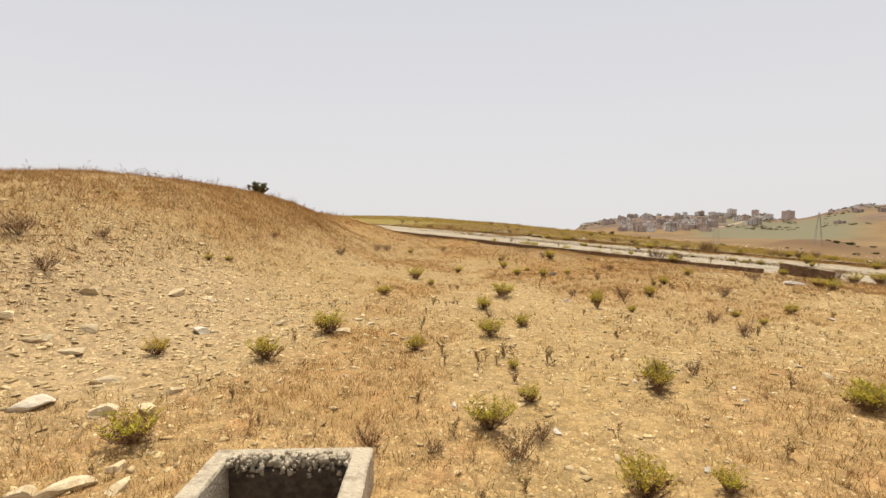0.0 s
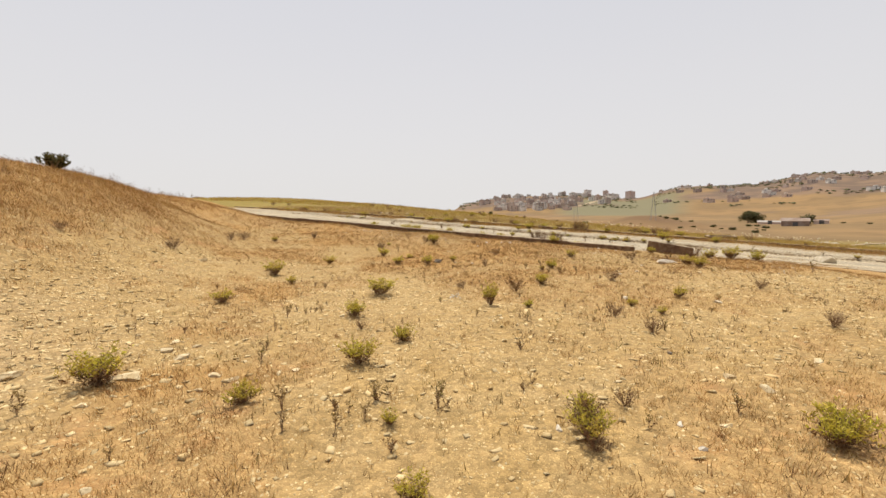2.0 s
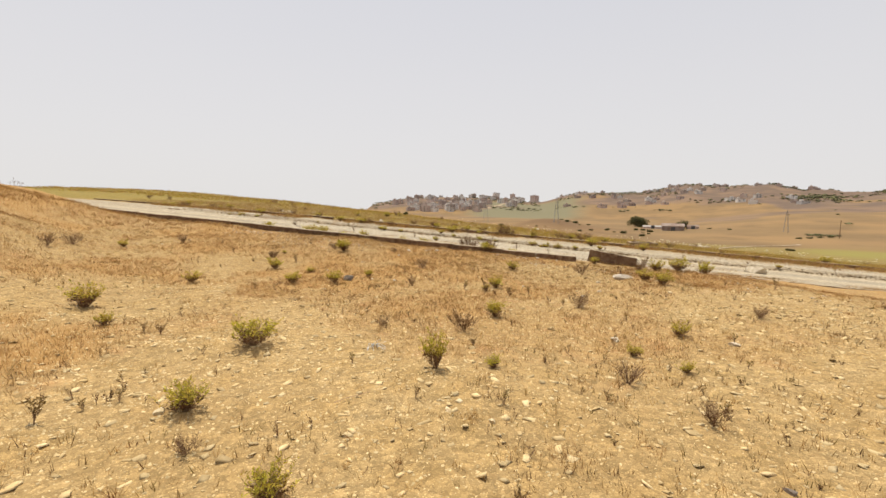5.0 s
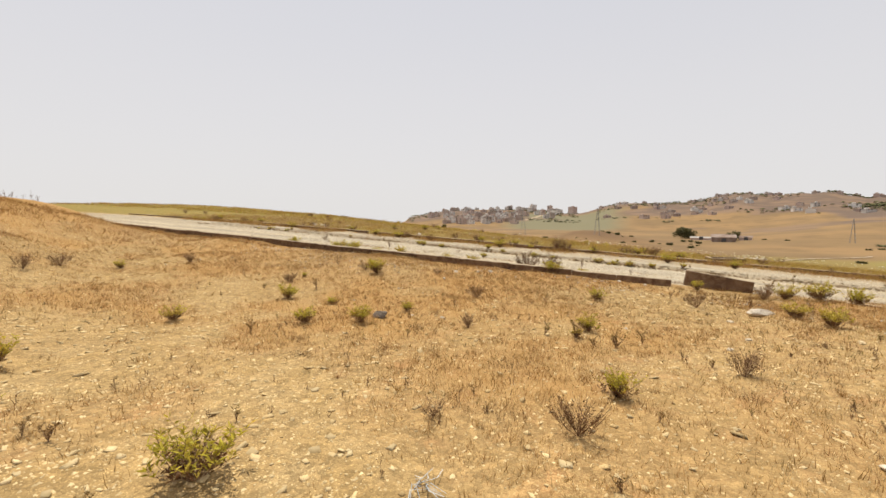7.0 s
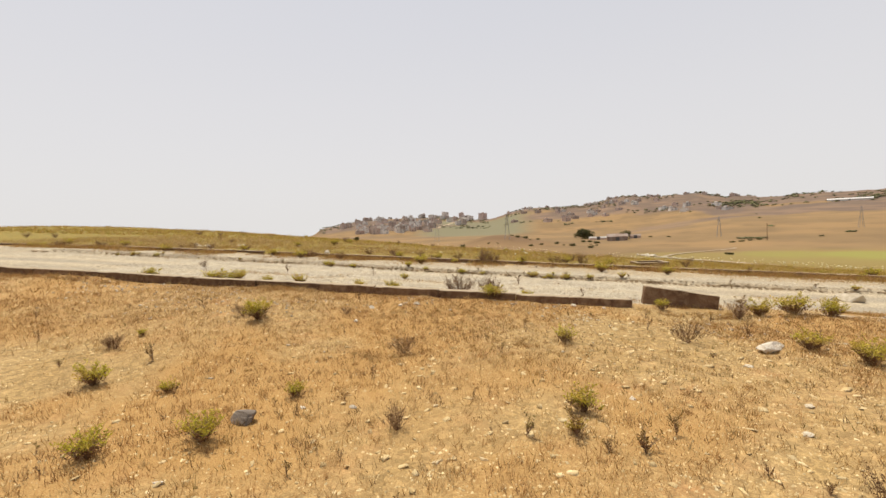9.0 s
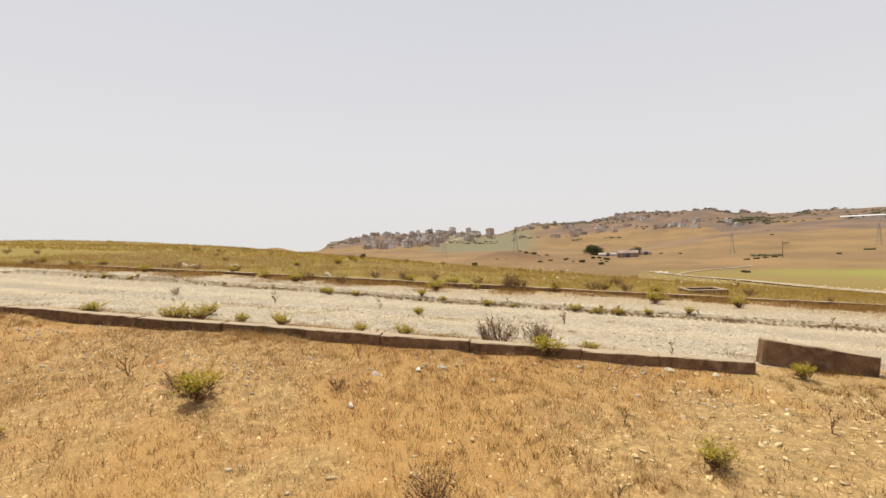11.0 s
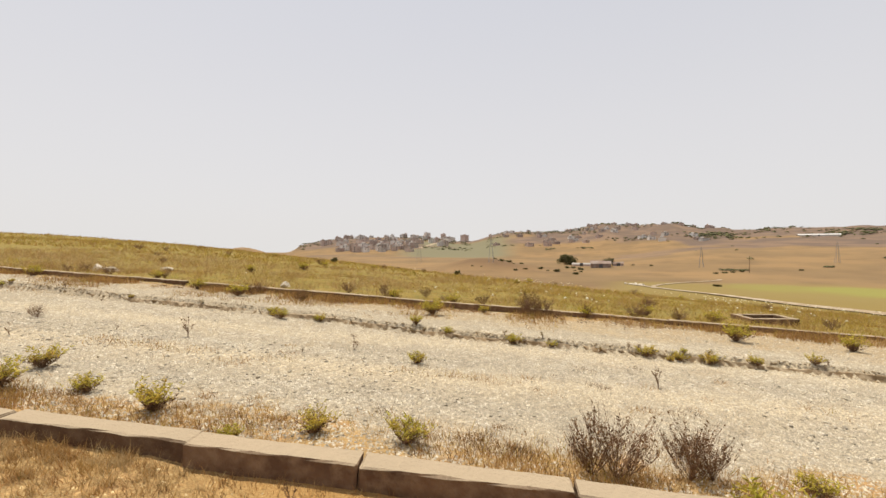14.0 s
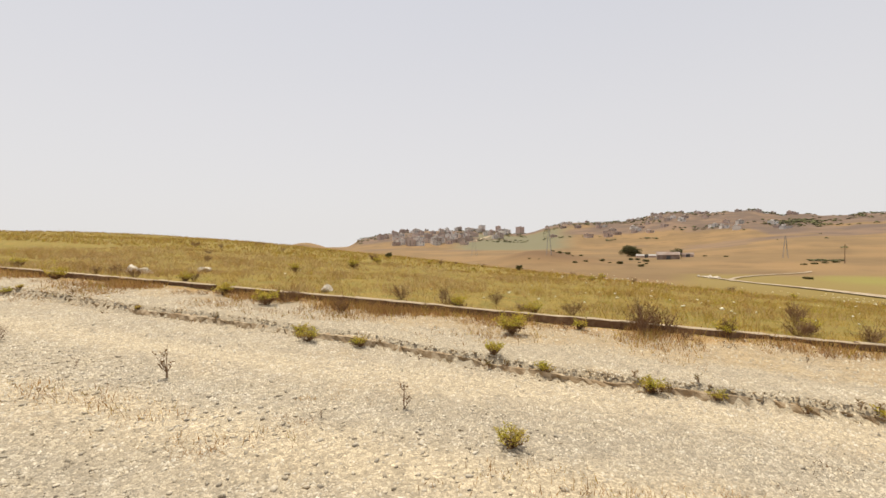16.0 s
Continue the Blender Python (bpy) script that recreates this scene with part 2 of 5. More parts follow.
def ground_material():
    m = bpy.data.materials.new("dry_land")
    m.use_nodes = True
    n, l = m.node_tree.nodes, m.node_tree.links
    b = n["Principled BSDF"]
    b.inputs["Roughness"].default_value = 0.95
    b.inputs["Specular IOR Level"].default_value = 0.15
    geo = n.new("ShaderNodeNewGeometry")

    def tex(scale, detail=6, kind="ShaderNodeTexNoise"):
        t = n.new(kind)
        t.inputs["Scale"].default_value = scale
        if "Detail" in t.inputs:
            t.inputs["Detail"].default_value = detail
        l.new(geo.outputs["Position"], t.inputs["Vector"])
        return t

    def spread(sock, a, c, lo=0.0, hi=1.0):
        r = n.new("ShaderNodeMapRange")
        for i, v in enumerate((a, c, lo, hi)):
            r.inputs[i + 1].default_value = v
        l.new(sock, r.inputs[0])
        return r.outputs[0]

    def mix(fac, one, two):
        x = n.new("ShaderNodeMix")
        x.data_type = "RGBA"
        if isinstance(fac, float):
            x.inputs[0].default_value = fac
        else:
            l.new(fac, x.inputs[0])
        for sock, v in ((x.inputs[6], one), (x.inputs[7], two)):
            if isinstance(v, tuple):
                sock.default_value = (*v, 1)
            else:
                l.new(v, sock)
        return x.outputs[2]

    def share(key, ragged=None, gain=0.5):
        a = n.new("ShaderNodeAttribute")
        a.attribute_name = key
        if ragged is None:
            return a.outputs["Fac"]
        q = n.new("ShaderNodeMath")
        q.operation = "MULTIPLY_ADD"
        l.new(ragged, q.inputs[0])
        q.inputs[1].default_value = gain
        l.new(a.outputs["Fac"], q.inputs[2])
        return spread(q.outputs[0], 0.5 + gain * 0.5 - 0.28, 0.5 + gain * 0.5 + 0.28)

    big, mid, small, tiny = tex(0.35), tex(2.4), tex(14), tex(70)
    cells, specks, fibre = tex(26, kind="ShaderNodeTexVoronoi"), tex(55, kind="ShaderNodeTexVoronoi"), tex(120, 3)
    warp = n.new("ShaderNodeVectorMath")
    warp.operation = "MULTIPLY_ADD"
    l.new(tex(9, 3).outputs["Color"], warp.inputs[0])
    warp.inputs[1].default_value = (0.11, 0.07, 0.05)
    l.new(geo.outputs["Position"], warp.inputs[2])

    def mosaic(scale):
        """Fitted stones: for each its own tone, and the depth of the joints between them."""
        tone, gap = n.new("ShaderNodeTexVoronoi"), n.new("ShaderNodeTexVoronoi")
        gap.feature = "DISTANCE_TO_EDGE"
        for t in (tone, gap):
            t.inputs["Scale"].default_value = scale
            l.new(warp.outputs[0], t.inputs["Vector"])
        one = n.new("ShaderNodeSeparateColor")
        l.new(tone.outputs["Color"], one.inputs[0])
        return one.outputs[0], spread(gap.outputs["Distance"], 0.0, 0.1)

    tone_a, gap_a = mosaic(11)
    tone_b, gap_b = mosaic(27)

    def stones_over(colour, strength, coarse=1.0):
        h = n.new("ShaderNodeHueSaturation")
        l.new(spread(tone_a, 0, 1, 1 - strength * 0.6 * coarse, 1 + strength * 0.8 * coarse), h.inputs["Value"])
        l.new(colour, h.inputs["Color"])
        k = n.new("ShaderNodeHueSaturation")
        l.new(spread(tone_b, 0, 1, 1 - strength * 0.9, 1 + strength * 1.1), k.inputs["Value"])
        l.new(h.outputs[0], k.inputs["Color"])
        dark = n.new("ShaderNodeHueSaturation")
        dark.inputs["Value"].default_value = 0.72
        l.new(k.outputs[0], dark.inputs["Color"])
        veil = n.new("ShaderNodeMath")
        veil.operation = "MULTIPLY"
        l.new(spread(gap_b, 0, 1, 0.55, 0.0), veil.inputs[0])
        l.new(spread(small.outputs[0], 0.42, 0.62), veil.inputs[1])
        return mix(veil.outputs[0], k.outputs[0], dark.outputs[0])

    soil = mix(spread(mid.outputs[0], 0.35, 0.7), (0.50, 0.335, 0.132), (0.57, 0.415, 0.20))
    soil = mix(spread(big.outputs[0], 0.45, 0.7, 0.0, 0.7), soil, (0.41, 0.265, 0.105))
    soil = mix(spread(small.outputs[0], 0.55, 0.72, 0.0, 0.7), soil, (0.37, 0.23, 0.09))
    stony = mix(spread(cells.outputs["Distance"], 0.4, 0.8), (0.56, 0.43, 0.23), (0.38, 0.25, 0.108))
    soil = mix(spread(tiny.outputs[0], 0.5, 0.62, 0.0, 0.75), soil, stony)
    soil = mix(spread(specks.outputs["Distance"], 0.66, 0.85, 0.0, 0.6), soil, (0.20, 0.125, 0.05))
    soil = stones_over(soil, 0.2)
    straw = mix(spread(small.outputs[0], 0.35, 0.7), (0.33, 0.205, 0.082), (0.26, 0.15, 0.06))
    straw = mix(spread(tiny.outputs[0], 0.42, 0.66), straw, (0.43, 0.295, 0.128))
    straw = mix(spread(fibre.outputs[0], 0.52, 0.68, 0.0, 0.7), straw, (0.20, 0.105, 0.04))
    straw = mix(spread(mid.outputs[0], 0.55, 0.75, 0.0, 0.7), straw, (0.36, 0.185, 0.075))
    straw = stones_over(straw, 0.2)
    ruddy = mix(spread(tiny.outputs[0], 0.4, 0.65), (0.345, 0.195, 0.066), (0.42, 0.26, 0.098))
    ruddy = mix(spread(fibre.outputs[0], 0.52, 0.68, 0.0, 0.7), ruddy, (0.25, 0.125, 0.042))
    straw = mix(share("rust", small.outputs[0], 0.5), straw, ruddy)
    out = mix(share("straw", mid.outputs[0], 0.6), soil, straw)
    grey = mix(spread(cells.outputs["Distance"], 0.4, 0.8), (0.53, 0.41, 0.235), (0.34, 0.235, 0.12))
    grey = stones_over(grey, 0.24)
    out = mix(share("scree", small.outputs[0], 0.7), out, grey)
    pale = mix(spread(cells.outputs["Distance"], 0.35, 0.8), (0.46, 0.39, 0.285), (0.38, 0.315, 0.22))
    pale = mix(spread(mid.outputs[0], 0.45, 0.75), pale, (0.44, 0.355, 0.235))
    pale = mix(spread(tiny.outputs[0], 0.52, 0.66, 0.0, 0.6), pale, (0.38, 0.32, 0.235))
    pale = mix(spread(tex(0.9, 5).outputs[0], 0.55, 0.7, 0.0, 0.8), pale, (0.40, 0.30, 0.18))
    grit = mix(spread(specks.outputs["Distance"], 0.3, 0.7), (0.44, 0.385, 0.295), (0.33, 0.28, 0.205))
    pale = mix(share("grit", small.outputs[0], 0.6), pale, grit)
    tread = mix(spread(tiny.outputs[0], 0.4, 0.68), (0.49, 0.40, 0.27), (0.44, 0.355, 0.235))
    pale = mix(share("tread", mid.outputs[0], 0.5), pale, tread)
    tone_c, gap_c = mosaic(48)
    bits = n.new("ShaderNodeHueSaturation")
    l.new(spread(tone_c, 0, 1, 0.72, 1.2), bits.inputs["Value"])
    l.new(stones_over(pale, 0.22, 0.3), bits.inputs["Color"])
    pale = mix(spread(gap_c, 0, 1, 0.7, 0.0), bits.outputs[0], (0.20, 0.16, 0.105))
    out = mix(share("gravel", small.outputs[0], 0.5), out, pale)
    wild = mix(spread(mid.outputs[0], 0.35, 0.7), (0.27, 0.185, 0.045), (0.18, 0.145, 0.035))
    out = mix(share("field"), out, wild)
    plain = mix(spread(tex(0.012, 4).outputs[0], 0.42, 0.6), (0.25, 0.155, 0.068), (0.195, 0.125, 0.058))
    plain = mix(spread(tex(0.05, 6).outputs[0], 0.5, 0.72, 0.0, 0.8), plain, (0.155, 0.098, 0.046))
    plain = mix(share("meadow", tex(0.06, 5).outputs[0], 0.4), plain, (0.215, 0.155, 0.05))
    plain = mix(share("crop", tex(0.08).outputs[0], 0.4), plain, (0.225, 0.205, 0.05))
    plain = mix(share("pasture", tex(0.03, 5).outputs[0], 0.3), plain, (0.17, 0.15, 0.085))
    rough = mix(spread(tex(0.02, 7).outputs[0], 0.45, 0.6), (0.135, 0.093, 0.066), (0.20, 0.13, 0.082))
    plain = mix(share("scrub", tex(0.03, 6).outputs[0], 0.5), plain, rough)
    plain = mix(share("bank"), plain, (0.13, 0.075, 0.038))
    out = mix(share("far"), out, plain)
    l.new(out, b.inputs["Base Color"])
    u = n.new("ShaderNodeBump")
    u.inputs["Strength"].default_value, u.inputs["Distance"].default_value = 0.4, 0.014
    h = n.new("ShaderNodeMath")
    h.operation = "ADD"
    both = n.new("ShaderNodeMath")
    both.operation = "MULTIPLY_ADD"
    l.new(gap_a, both.inputs[0])
    both.inputs[1].default_value = 0.8
    l.new(gap_b, both.inputs[2])
    rise = n.new("ShaderNodeMath")
    rise.operation = "MULTIPLY_ADD"
    l.new(tone_a, rise.inputs[0])
    rise.inputs[1].default_value = 0.35
    l.new(both.outputs[0], rise.inputs[2])
    flat = n.new("ShaderNodeMath")
    flat.operation = "MULTIPLY"
    a = n.new("ShaderNodeAttribute")
    a.attribute_name = "far"
    l.new(spread(a.outputs["Fac"], 0, 0.2, 1, 0), flat.inputs[0])
    l.new(rise.outputs[0], flat.inputs[1])
    l.new(flat.outputs[0], h.inputs[0])
    l.new(tiny.outputs[0], h.inputs[1])
    l.new(h.outputs[0], u.inputs["Height"])
    l.new(u.outputs[0], b.inputs["Normal"])
    return m


LAND = ground_material()
# the dark base holds stains and the sides' shade; tops are coloured as sunlit
KERB = mat("stained_shaded_kerb", (0.165, 0.098, 0.056), 0.95, [(0.10, 0.058, 0.035), (0.21, 0.135, 0.08)], 2.2, 0.8, 30, obj_random=0.18, lit_top=(0.40, 0.315, 0.21), spec=0.1)
ground = tagged(sheet("ground", axis(-13, 22, 0.11, 4450, 0.038), axis(-2, 32, 0.11, 4450, 0.038), LAND),
                "dry ochre stony slope, pale gravel road, yellow field and brown far hills", "ground", kind="structure")


# ---- building helpers ----
def finish(name, bm, material, smooth=False):
    me = bpy.data.meshes.new(name)
    bm.normal_update()
    bm.to_mesh(me)
    bm.free()
    for f in me.polygons:
        f.use_smooth = smooth
    for one in (material if isinstance(material, (list, tuple)) else [material]):
        me.materials.append(one)
    return me


def part(name, bm, material, parent, label="", smooth=False):
    ob = new(name, finish(name, bm, material, smooth))
    ob.parent = parent
    if label:
        tagged(ob, label)
    return ob


def thing(name, x, y, z, label, category, group="", kind="", turn=0.0):
    ob = new(name)
    ob.matrix_basis = pose(x, y, z, 0, 0, turn)
    return tagged(ob, label, category, group, kind)


def rough_box(lx, ly, lz, seed, wear=0.012, cuts=3, bevel=0.015):
    """A cast block standing on z = 0 with worn, uneven edges."""
    bm = bmesh.new()
    bmesh.ops.create_cube(bm, size=1)
    bmesh.ops.scale(bm, vec=(lx, ly, lz), verts=bm.verts)
    bmesh.ops.translate(bm, vec=(0, 0, lz / 2), verts=bm.verts)
    if bevel:
        bmesh.ops.bevel(bm, geom=bm.edges[:], offset=bevel, segments=1, affect="EDGES")
    longest = max(lx, ly, lz)
    for k in range(1, cuts + 1):
        d = (k / (cuts + 1) - 0.5) * longest
        co, no = ((d, 0, 0), (1, 0, 0)) if lx == longest else ((0, d, 0), (0, 1, 0)) if ly == longest else ((0, 0, d + lz / 2), (0, 0, 1))
        bmesh.ops.bisect_plane(bm, geom=bm.verts[:] + bm.edges[:] + bm.faces[:], plane_co=co, plane_no=no)
    rnd = random.Random(seed)
    for v in bm.verts:
        q = noise.noise(v.co * 3.1 + Vector((seed * 3.7, seed, 0)))
        v.co += Vector((rnd.uniform(-wear, wear), rnd.uniform(-wear, wear) + q * wear, rnd.uniform(-wear, wear) * 0.7 + q * wear))
    return bm


def row_of_blocks(name, label, lo, hi, n0, top, depth, width, skip, seed, material, pieces, tallness=0.0):
    """A long run of cast kerb pieces along the road, one object a piece."""
    whole = tagged(new(name), label, "kerb", kind="structure")
    rnd = random.Random(seed)
    s = lo
    while s < hi:
        length = rnd.uniform(*pieces)
        mid = s + length / 2
        if not any(a < mid < b for a, b in skip):
            x, y = place(mid, n0 + width / 2 + rnd.uniform(-0.015, 0.015))
            high = float(top(np.array(mid))) + rnd.uniform(-0.012, 0.012)
            slope = math.degrees(math.atan2(float(top(np.array(mid + 0.5)) - top(np.array(mid - 0.5))), 1.0))
            ob = part("kerb_stone", rough_box(length - 0.012, width, depth, seed + int(mid * 10), 0.007, 9, 0.012), material, whole)
            ob.matrix_basis = pose(x, y, high - depth, 0, 0, math.degrees(math.atan2(UY, UX))) @ pose(0, 0, 0, rnd.uniform(-1.5, 1.5), -slope + rnd.uniform(-0.4, 0.4), rnd.uniform(-0.5, 0.5))
        s += length
    return whole


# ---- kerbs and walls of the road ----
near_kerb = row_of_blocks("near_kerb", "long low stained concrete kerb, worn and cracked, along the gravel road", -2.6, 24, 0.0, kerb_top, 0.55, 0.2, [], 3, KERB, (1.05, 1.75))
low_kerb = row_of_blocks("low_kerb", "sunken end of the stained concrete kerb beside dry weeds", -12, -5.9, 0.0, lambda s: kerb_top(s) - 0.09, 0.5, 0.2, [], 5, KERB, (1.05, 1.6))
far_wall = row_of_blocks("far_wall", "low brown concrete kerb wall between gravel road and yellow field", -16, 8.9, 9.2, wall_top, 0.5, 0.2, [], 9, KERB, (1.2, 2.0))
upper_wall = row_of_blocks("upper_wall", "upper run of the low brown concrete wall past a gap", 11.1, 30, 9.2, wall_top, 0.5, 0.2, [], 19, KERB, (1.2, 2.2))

ALONG = math.degrees(math.atan2(UY, UX))


def ground_at(x, y):
    return float(land(np.array(x), np.array(y)))


# ---- meshes out of many small pieces ----
def mesh_of(name, verts, faces, material, smooth=False, slots=None):
    me = bpy.data.meshes.new(name)
    me.from_pydata([tuple(map(float, v)) for v in verts], [], [tuple(int(i) for i in f) for f in faces])
    for one in (material if isinstance(material, (list, tuple)) else [material]):
        me.materials.append(one)
    if slots is not None:
        me.polygons.foreach_set("material_index", np.asarray(slots, np.int32))
    if smooth:
        me.polygons.foreach_set("use_smooth", np.ones(len(me.polygons), bool))
    me.update()
    return me


def pile_mesh(name, V, F, material, slots=None):
    """One mesh of many alike pieces: V has the shape (pieces, corners, 3), F the faces of one piece, all with the same count of corners."""
    count, k, _ = V.shape
    faces = (np.asarray(F)[None] + (np.arange(count) * k)[:, None, None]).reshape(-1, len(F[0]))
    me = bpy.data.meshes.new(name)
    me.vertices.add(count * k)
    me.vertices.foreach_set("co", V.reshape(-1).astype(np.float32))
    me.loops.add(faces.size)
    me.loops.foreach_set("vertex_index", faces.ravel().astype(np.int32))
    me.polygons.add(len(faces))
    me.polygons.foreach_set("loop_start", np.arange(len(faces), dtype=np.int32) * faces.shape[1])
    for one in (material if isinstance(material, (list, tuple)) else [material]):
        me.materials.append(one)
    if slots is not None:
        me.polygons.foreach_set("material_index", np.repeat(np.asarray(slots, np.int32), len(F)))
    me.update()
    return me


rng = np.random.default_rng(7)


def shards(P, size, flat, rng):
    """Angular flat chips lying on the ground at P."""
    k = len(P)
    c = np.array([(-1, -1, -1), (1, -1, -1), (1, 1, -1), (-1, 1, -1), (-1, -1, 1), (1, -1, 1), (1, 1, 1), (-1, 1, 1)], float) * 0.5
    V = np.repeat(c[None], k, 0)
    V[:, 4:, :2] *= rng.uniform(0.45, 0.95, (k, 4, 1))
    V += rng.uniform(-0.2, 0.2, V.shape)
    sx = size * rng.uniform(0.8, 1.4, k)
    sy = size * rng.uniform(0.45, 1.0, k)
    V *= np.stack([sx, sy, size * flat * rng.uniform(0.6, 1.4, k)], 1)[:, None]
    tilt, roll, yaw = rng.normal(0, 0.22, k), rng.normal(0, 0.22, k), rng.uniform(0, 6.283, k)
    y, z = V[..., 1] * np.cos(tilt)[:, None] - V[..., 2] * np.sin(tilt)[:, None], V[..., 1] * np.sin(tilt)[:, None] + V[..., 2] * np.cos(tilt)[:, None]
    x, z = V[..., 0] * np.cos(roll)[:, None] + z * np.sin(roll)[:, None], -V[..., 0] * np.sin(roll)[:, None] + z * np.cos(roll)[:, None]
    V = np.stack([x * np.cos(yaw)[:, None] - y * np.sin(yaw)[:, None], x * np.sin(yaw)[:, None] + y * np.cos(yaw)[:, None], z], 2)
    return V + P[:, None] + np.stack([0 * size, 0 * size, size * flat * 0.25], 1)[:, None]


def chips(P, size, flat, rng):
    """Small angular chips: low pyramids with the tip off centre."""
    k = len(P)
    a = rng.uniform(0, 6.283, k)[:, None] + np.array([0, 1.57, 3.14, 4.71]) + rng.uniform(-0.5, 0.5, (k, 4))
    r = size[:, None] * rng.uniform(0.35, 0.8, (k, 4))
    base = np.stack([r * np.cos(a), r * np.sin(a) * 0.8, -0.15 * size[:, None] + rng.uniform(-0.1, 0.25, (k, 4)) * size[:, None] * flat], 2)
    tip = np.stack([rng.uniform(-0.3, 0.3, k) * size, rng.uniform(-0.3, 0.3, k) * size, size * flat * rng.uniform(0.6, 1.5, k)], 1)
    return np.concatenate([base, tip[:, None]], 1) + P[:, None]


CHIP_FACES = [(0, 1, 4), (1, 2, 4), (2, 3, 4), (3, 0, 4)]
BOX_FACES = [(3, 2, 1, 0), (4, 5, 6, 7), (0, 1, 5, 4), (1, 2, 6, 5), (2, 3, 7, 6), (3, 0, 4, 7)]


def blades(P, height, width, lean, rng):
    """Grass blades: slim slips that lean each its own way."""
    k = len(P)
    a, b = rng.uniform(0, 6.283, k), rng.uniform(0, 6.283, k)
    side = np.stack([np.cos(a), np.sin(a), 0 * a], 1) * (width * 0.5)[:, None]
    off = np.stack([np.cos(b), np.sin(b), 0 * b], 1) * (height * lean * rng.uniform(0.2, 1.0, k))[:, None]
    up = np.stack([0 * a, 0 * a, height], 1)
    return np.stack([P - side, P + side, P + off + up], 1)


def on_land(x, y, sink=0.0):
    return np.stack([x, y, land(x, y) - sink], 1)


# ---- materials of plants and stones ----
GOLD = mat("dry_gold_grass", (0.41, 0.255, 0.086), 0.8, [(0.32, 0.18, 0.06)], 1.3, island=0.35, translucent=0.3)
RUST = mat("rusty_dry_grass", (0.37, 0.205, 0.07), 0.85, [(0.27, 0.14, 0.052)], 1.1, island=0.35, translucent=0.25)
PALE = mat("bleached_straw", (0.50, 0.365, 0.175), 0.8, [(0.42, 0.27, 0.11)], 1.3, island=0.3, translucent=0.3)
OLIVE = mat("yellow_green_weeds", (0.40, 0.285, 0.05), 0.8, [(0.28, 0.235, 0.04), (0.48, 0.31, 0.085)], 0.5, island=0.35, translucent=0.35)
LEAF = mat("shrub_leaf", (0.44, 0.38, 0.045), 0.75, [(0.50, 0.35, 0.07)], 5.0, island=0.45, translucent=0.4)
LEAF_DARK = mat("dark_scrub_leaf", (0.085, 0.085, 0.03), 0.8, [(0.13, 0.11, 0.04)], 0.4, island=0.4, translucent=0.15)
LEAF_DRY = mat("withered_leaf", (0.19, 0.10, 0.042), 0.85, [(0.13, 0.07, 0.035)], 4.0, island=0.4, translucent=0.2)
STEM = mat("woody_stem", (0.27, 0.175, 0.095), 0.9, [(0.18, 0.11, 0.065)], 9.0, island=0.25)
TWIG = mat("dead_twig", (0.20, 0.115, 0.06), 0.9, [(0.13, 0.075, 0.045)], 9.0, island=0.3)
FLOWER = mat("white_umbel_flower", (0.72, 0.68, 0.52), 0.8, [(0.6, 0.5, 0.2)], 6.0, island=0.15)
SHALE = mat("ochre_shale", (0.52, 0.385, 0.195), 0.95, [(0.41, 0.28, 0.125), (0.57, 0.44, 0.245)], 2.0, 0.3, 60, island=0.28, spec=0.1)
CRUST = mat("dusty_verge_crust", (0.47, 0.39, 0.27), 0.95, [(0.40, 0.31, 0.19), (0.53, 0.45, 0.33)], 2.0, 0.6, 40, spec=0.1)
# soil of the road ledge, darkened to carry the shadow on its face
LEDGE = mat("shaded_crumbled_soil", (0.24, 0.165, 0.09), 0.95, [(0.14, 0.095, 0.05), (0.36, 0.28, 0.18)], 2.0, 0.5, 60, island=0.3)
CLOD = mat("dry_brown_clod", (0.36, 0.275, 0.17), 0.95, [(0.26, 0.185, 0.105)], 3.0, 0.4, 60, island=0.35)
ROADSTONE = mat("pale_crushed_limestone", (0.43, 0.36, 0.255), 0.95, [(0.30, 0.25, 0.18), (0.49, 0.43, 0.335)], 2.0, 0.3, 70, island=0.32, spec=0.1)
SLAB = mat("tan_shale_slab", (0.56, 0.435, 0.25), 0.95, [(0.44, 0.32, 0.17), (0.64, 0.52, 0.33)], 3.5, 0.7, 30, obj_random=0.2)
GREY_STONE = mat("grey_stone", (0.56, 0.47, 0.34), 0.95, [(0.44, 0.36, 0.25), (0.62, 0.54, 0.41)], 3.0, 0.7, 30)
DARK_STONE = mat("dark_slate_block", (0.21, 0.17, 0.135), 0.95, [(0.14, 0.11, 0.085)], 4.0, 0.5, 40)
SPROUT = mat("olive_brown_sprout", (0.21, 0.155, 0.04), 0.8, [(0.26, 0.15, 0.06)], 1.2, island=0.4, translucent=0.2)
WHITE_STONE = mat("whitish_rubble", (0.56, 0.48, 0.37), 0.95, [(0.40, 0.32, 0.235), (0.62, 0.56, 0.46)], 9.0, 0.7, 30)
# inside of the drain box: stain and shade together in one dark colour
STAIN_SHADE = mat("stained_shaded_concrete", (0.075, 0.055, 0.038), 0.95, [(0.045, 0.033, 0.024), (0.11, 0.085, 0.06)], 5.0, 0.6, 40)
BOX_CONCRETE = mat("rough_drain_concrete", (0.46, 0.385, 0.275), 0.95, [(0.27, 0.21, 0.14), (0.50, 0.42, 0.30)], 6.0, 1.0, 45)


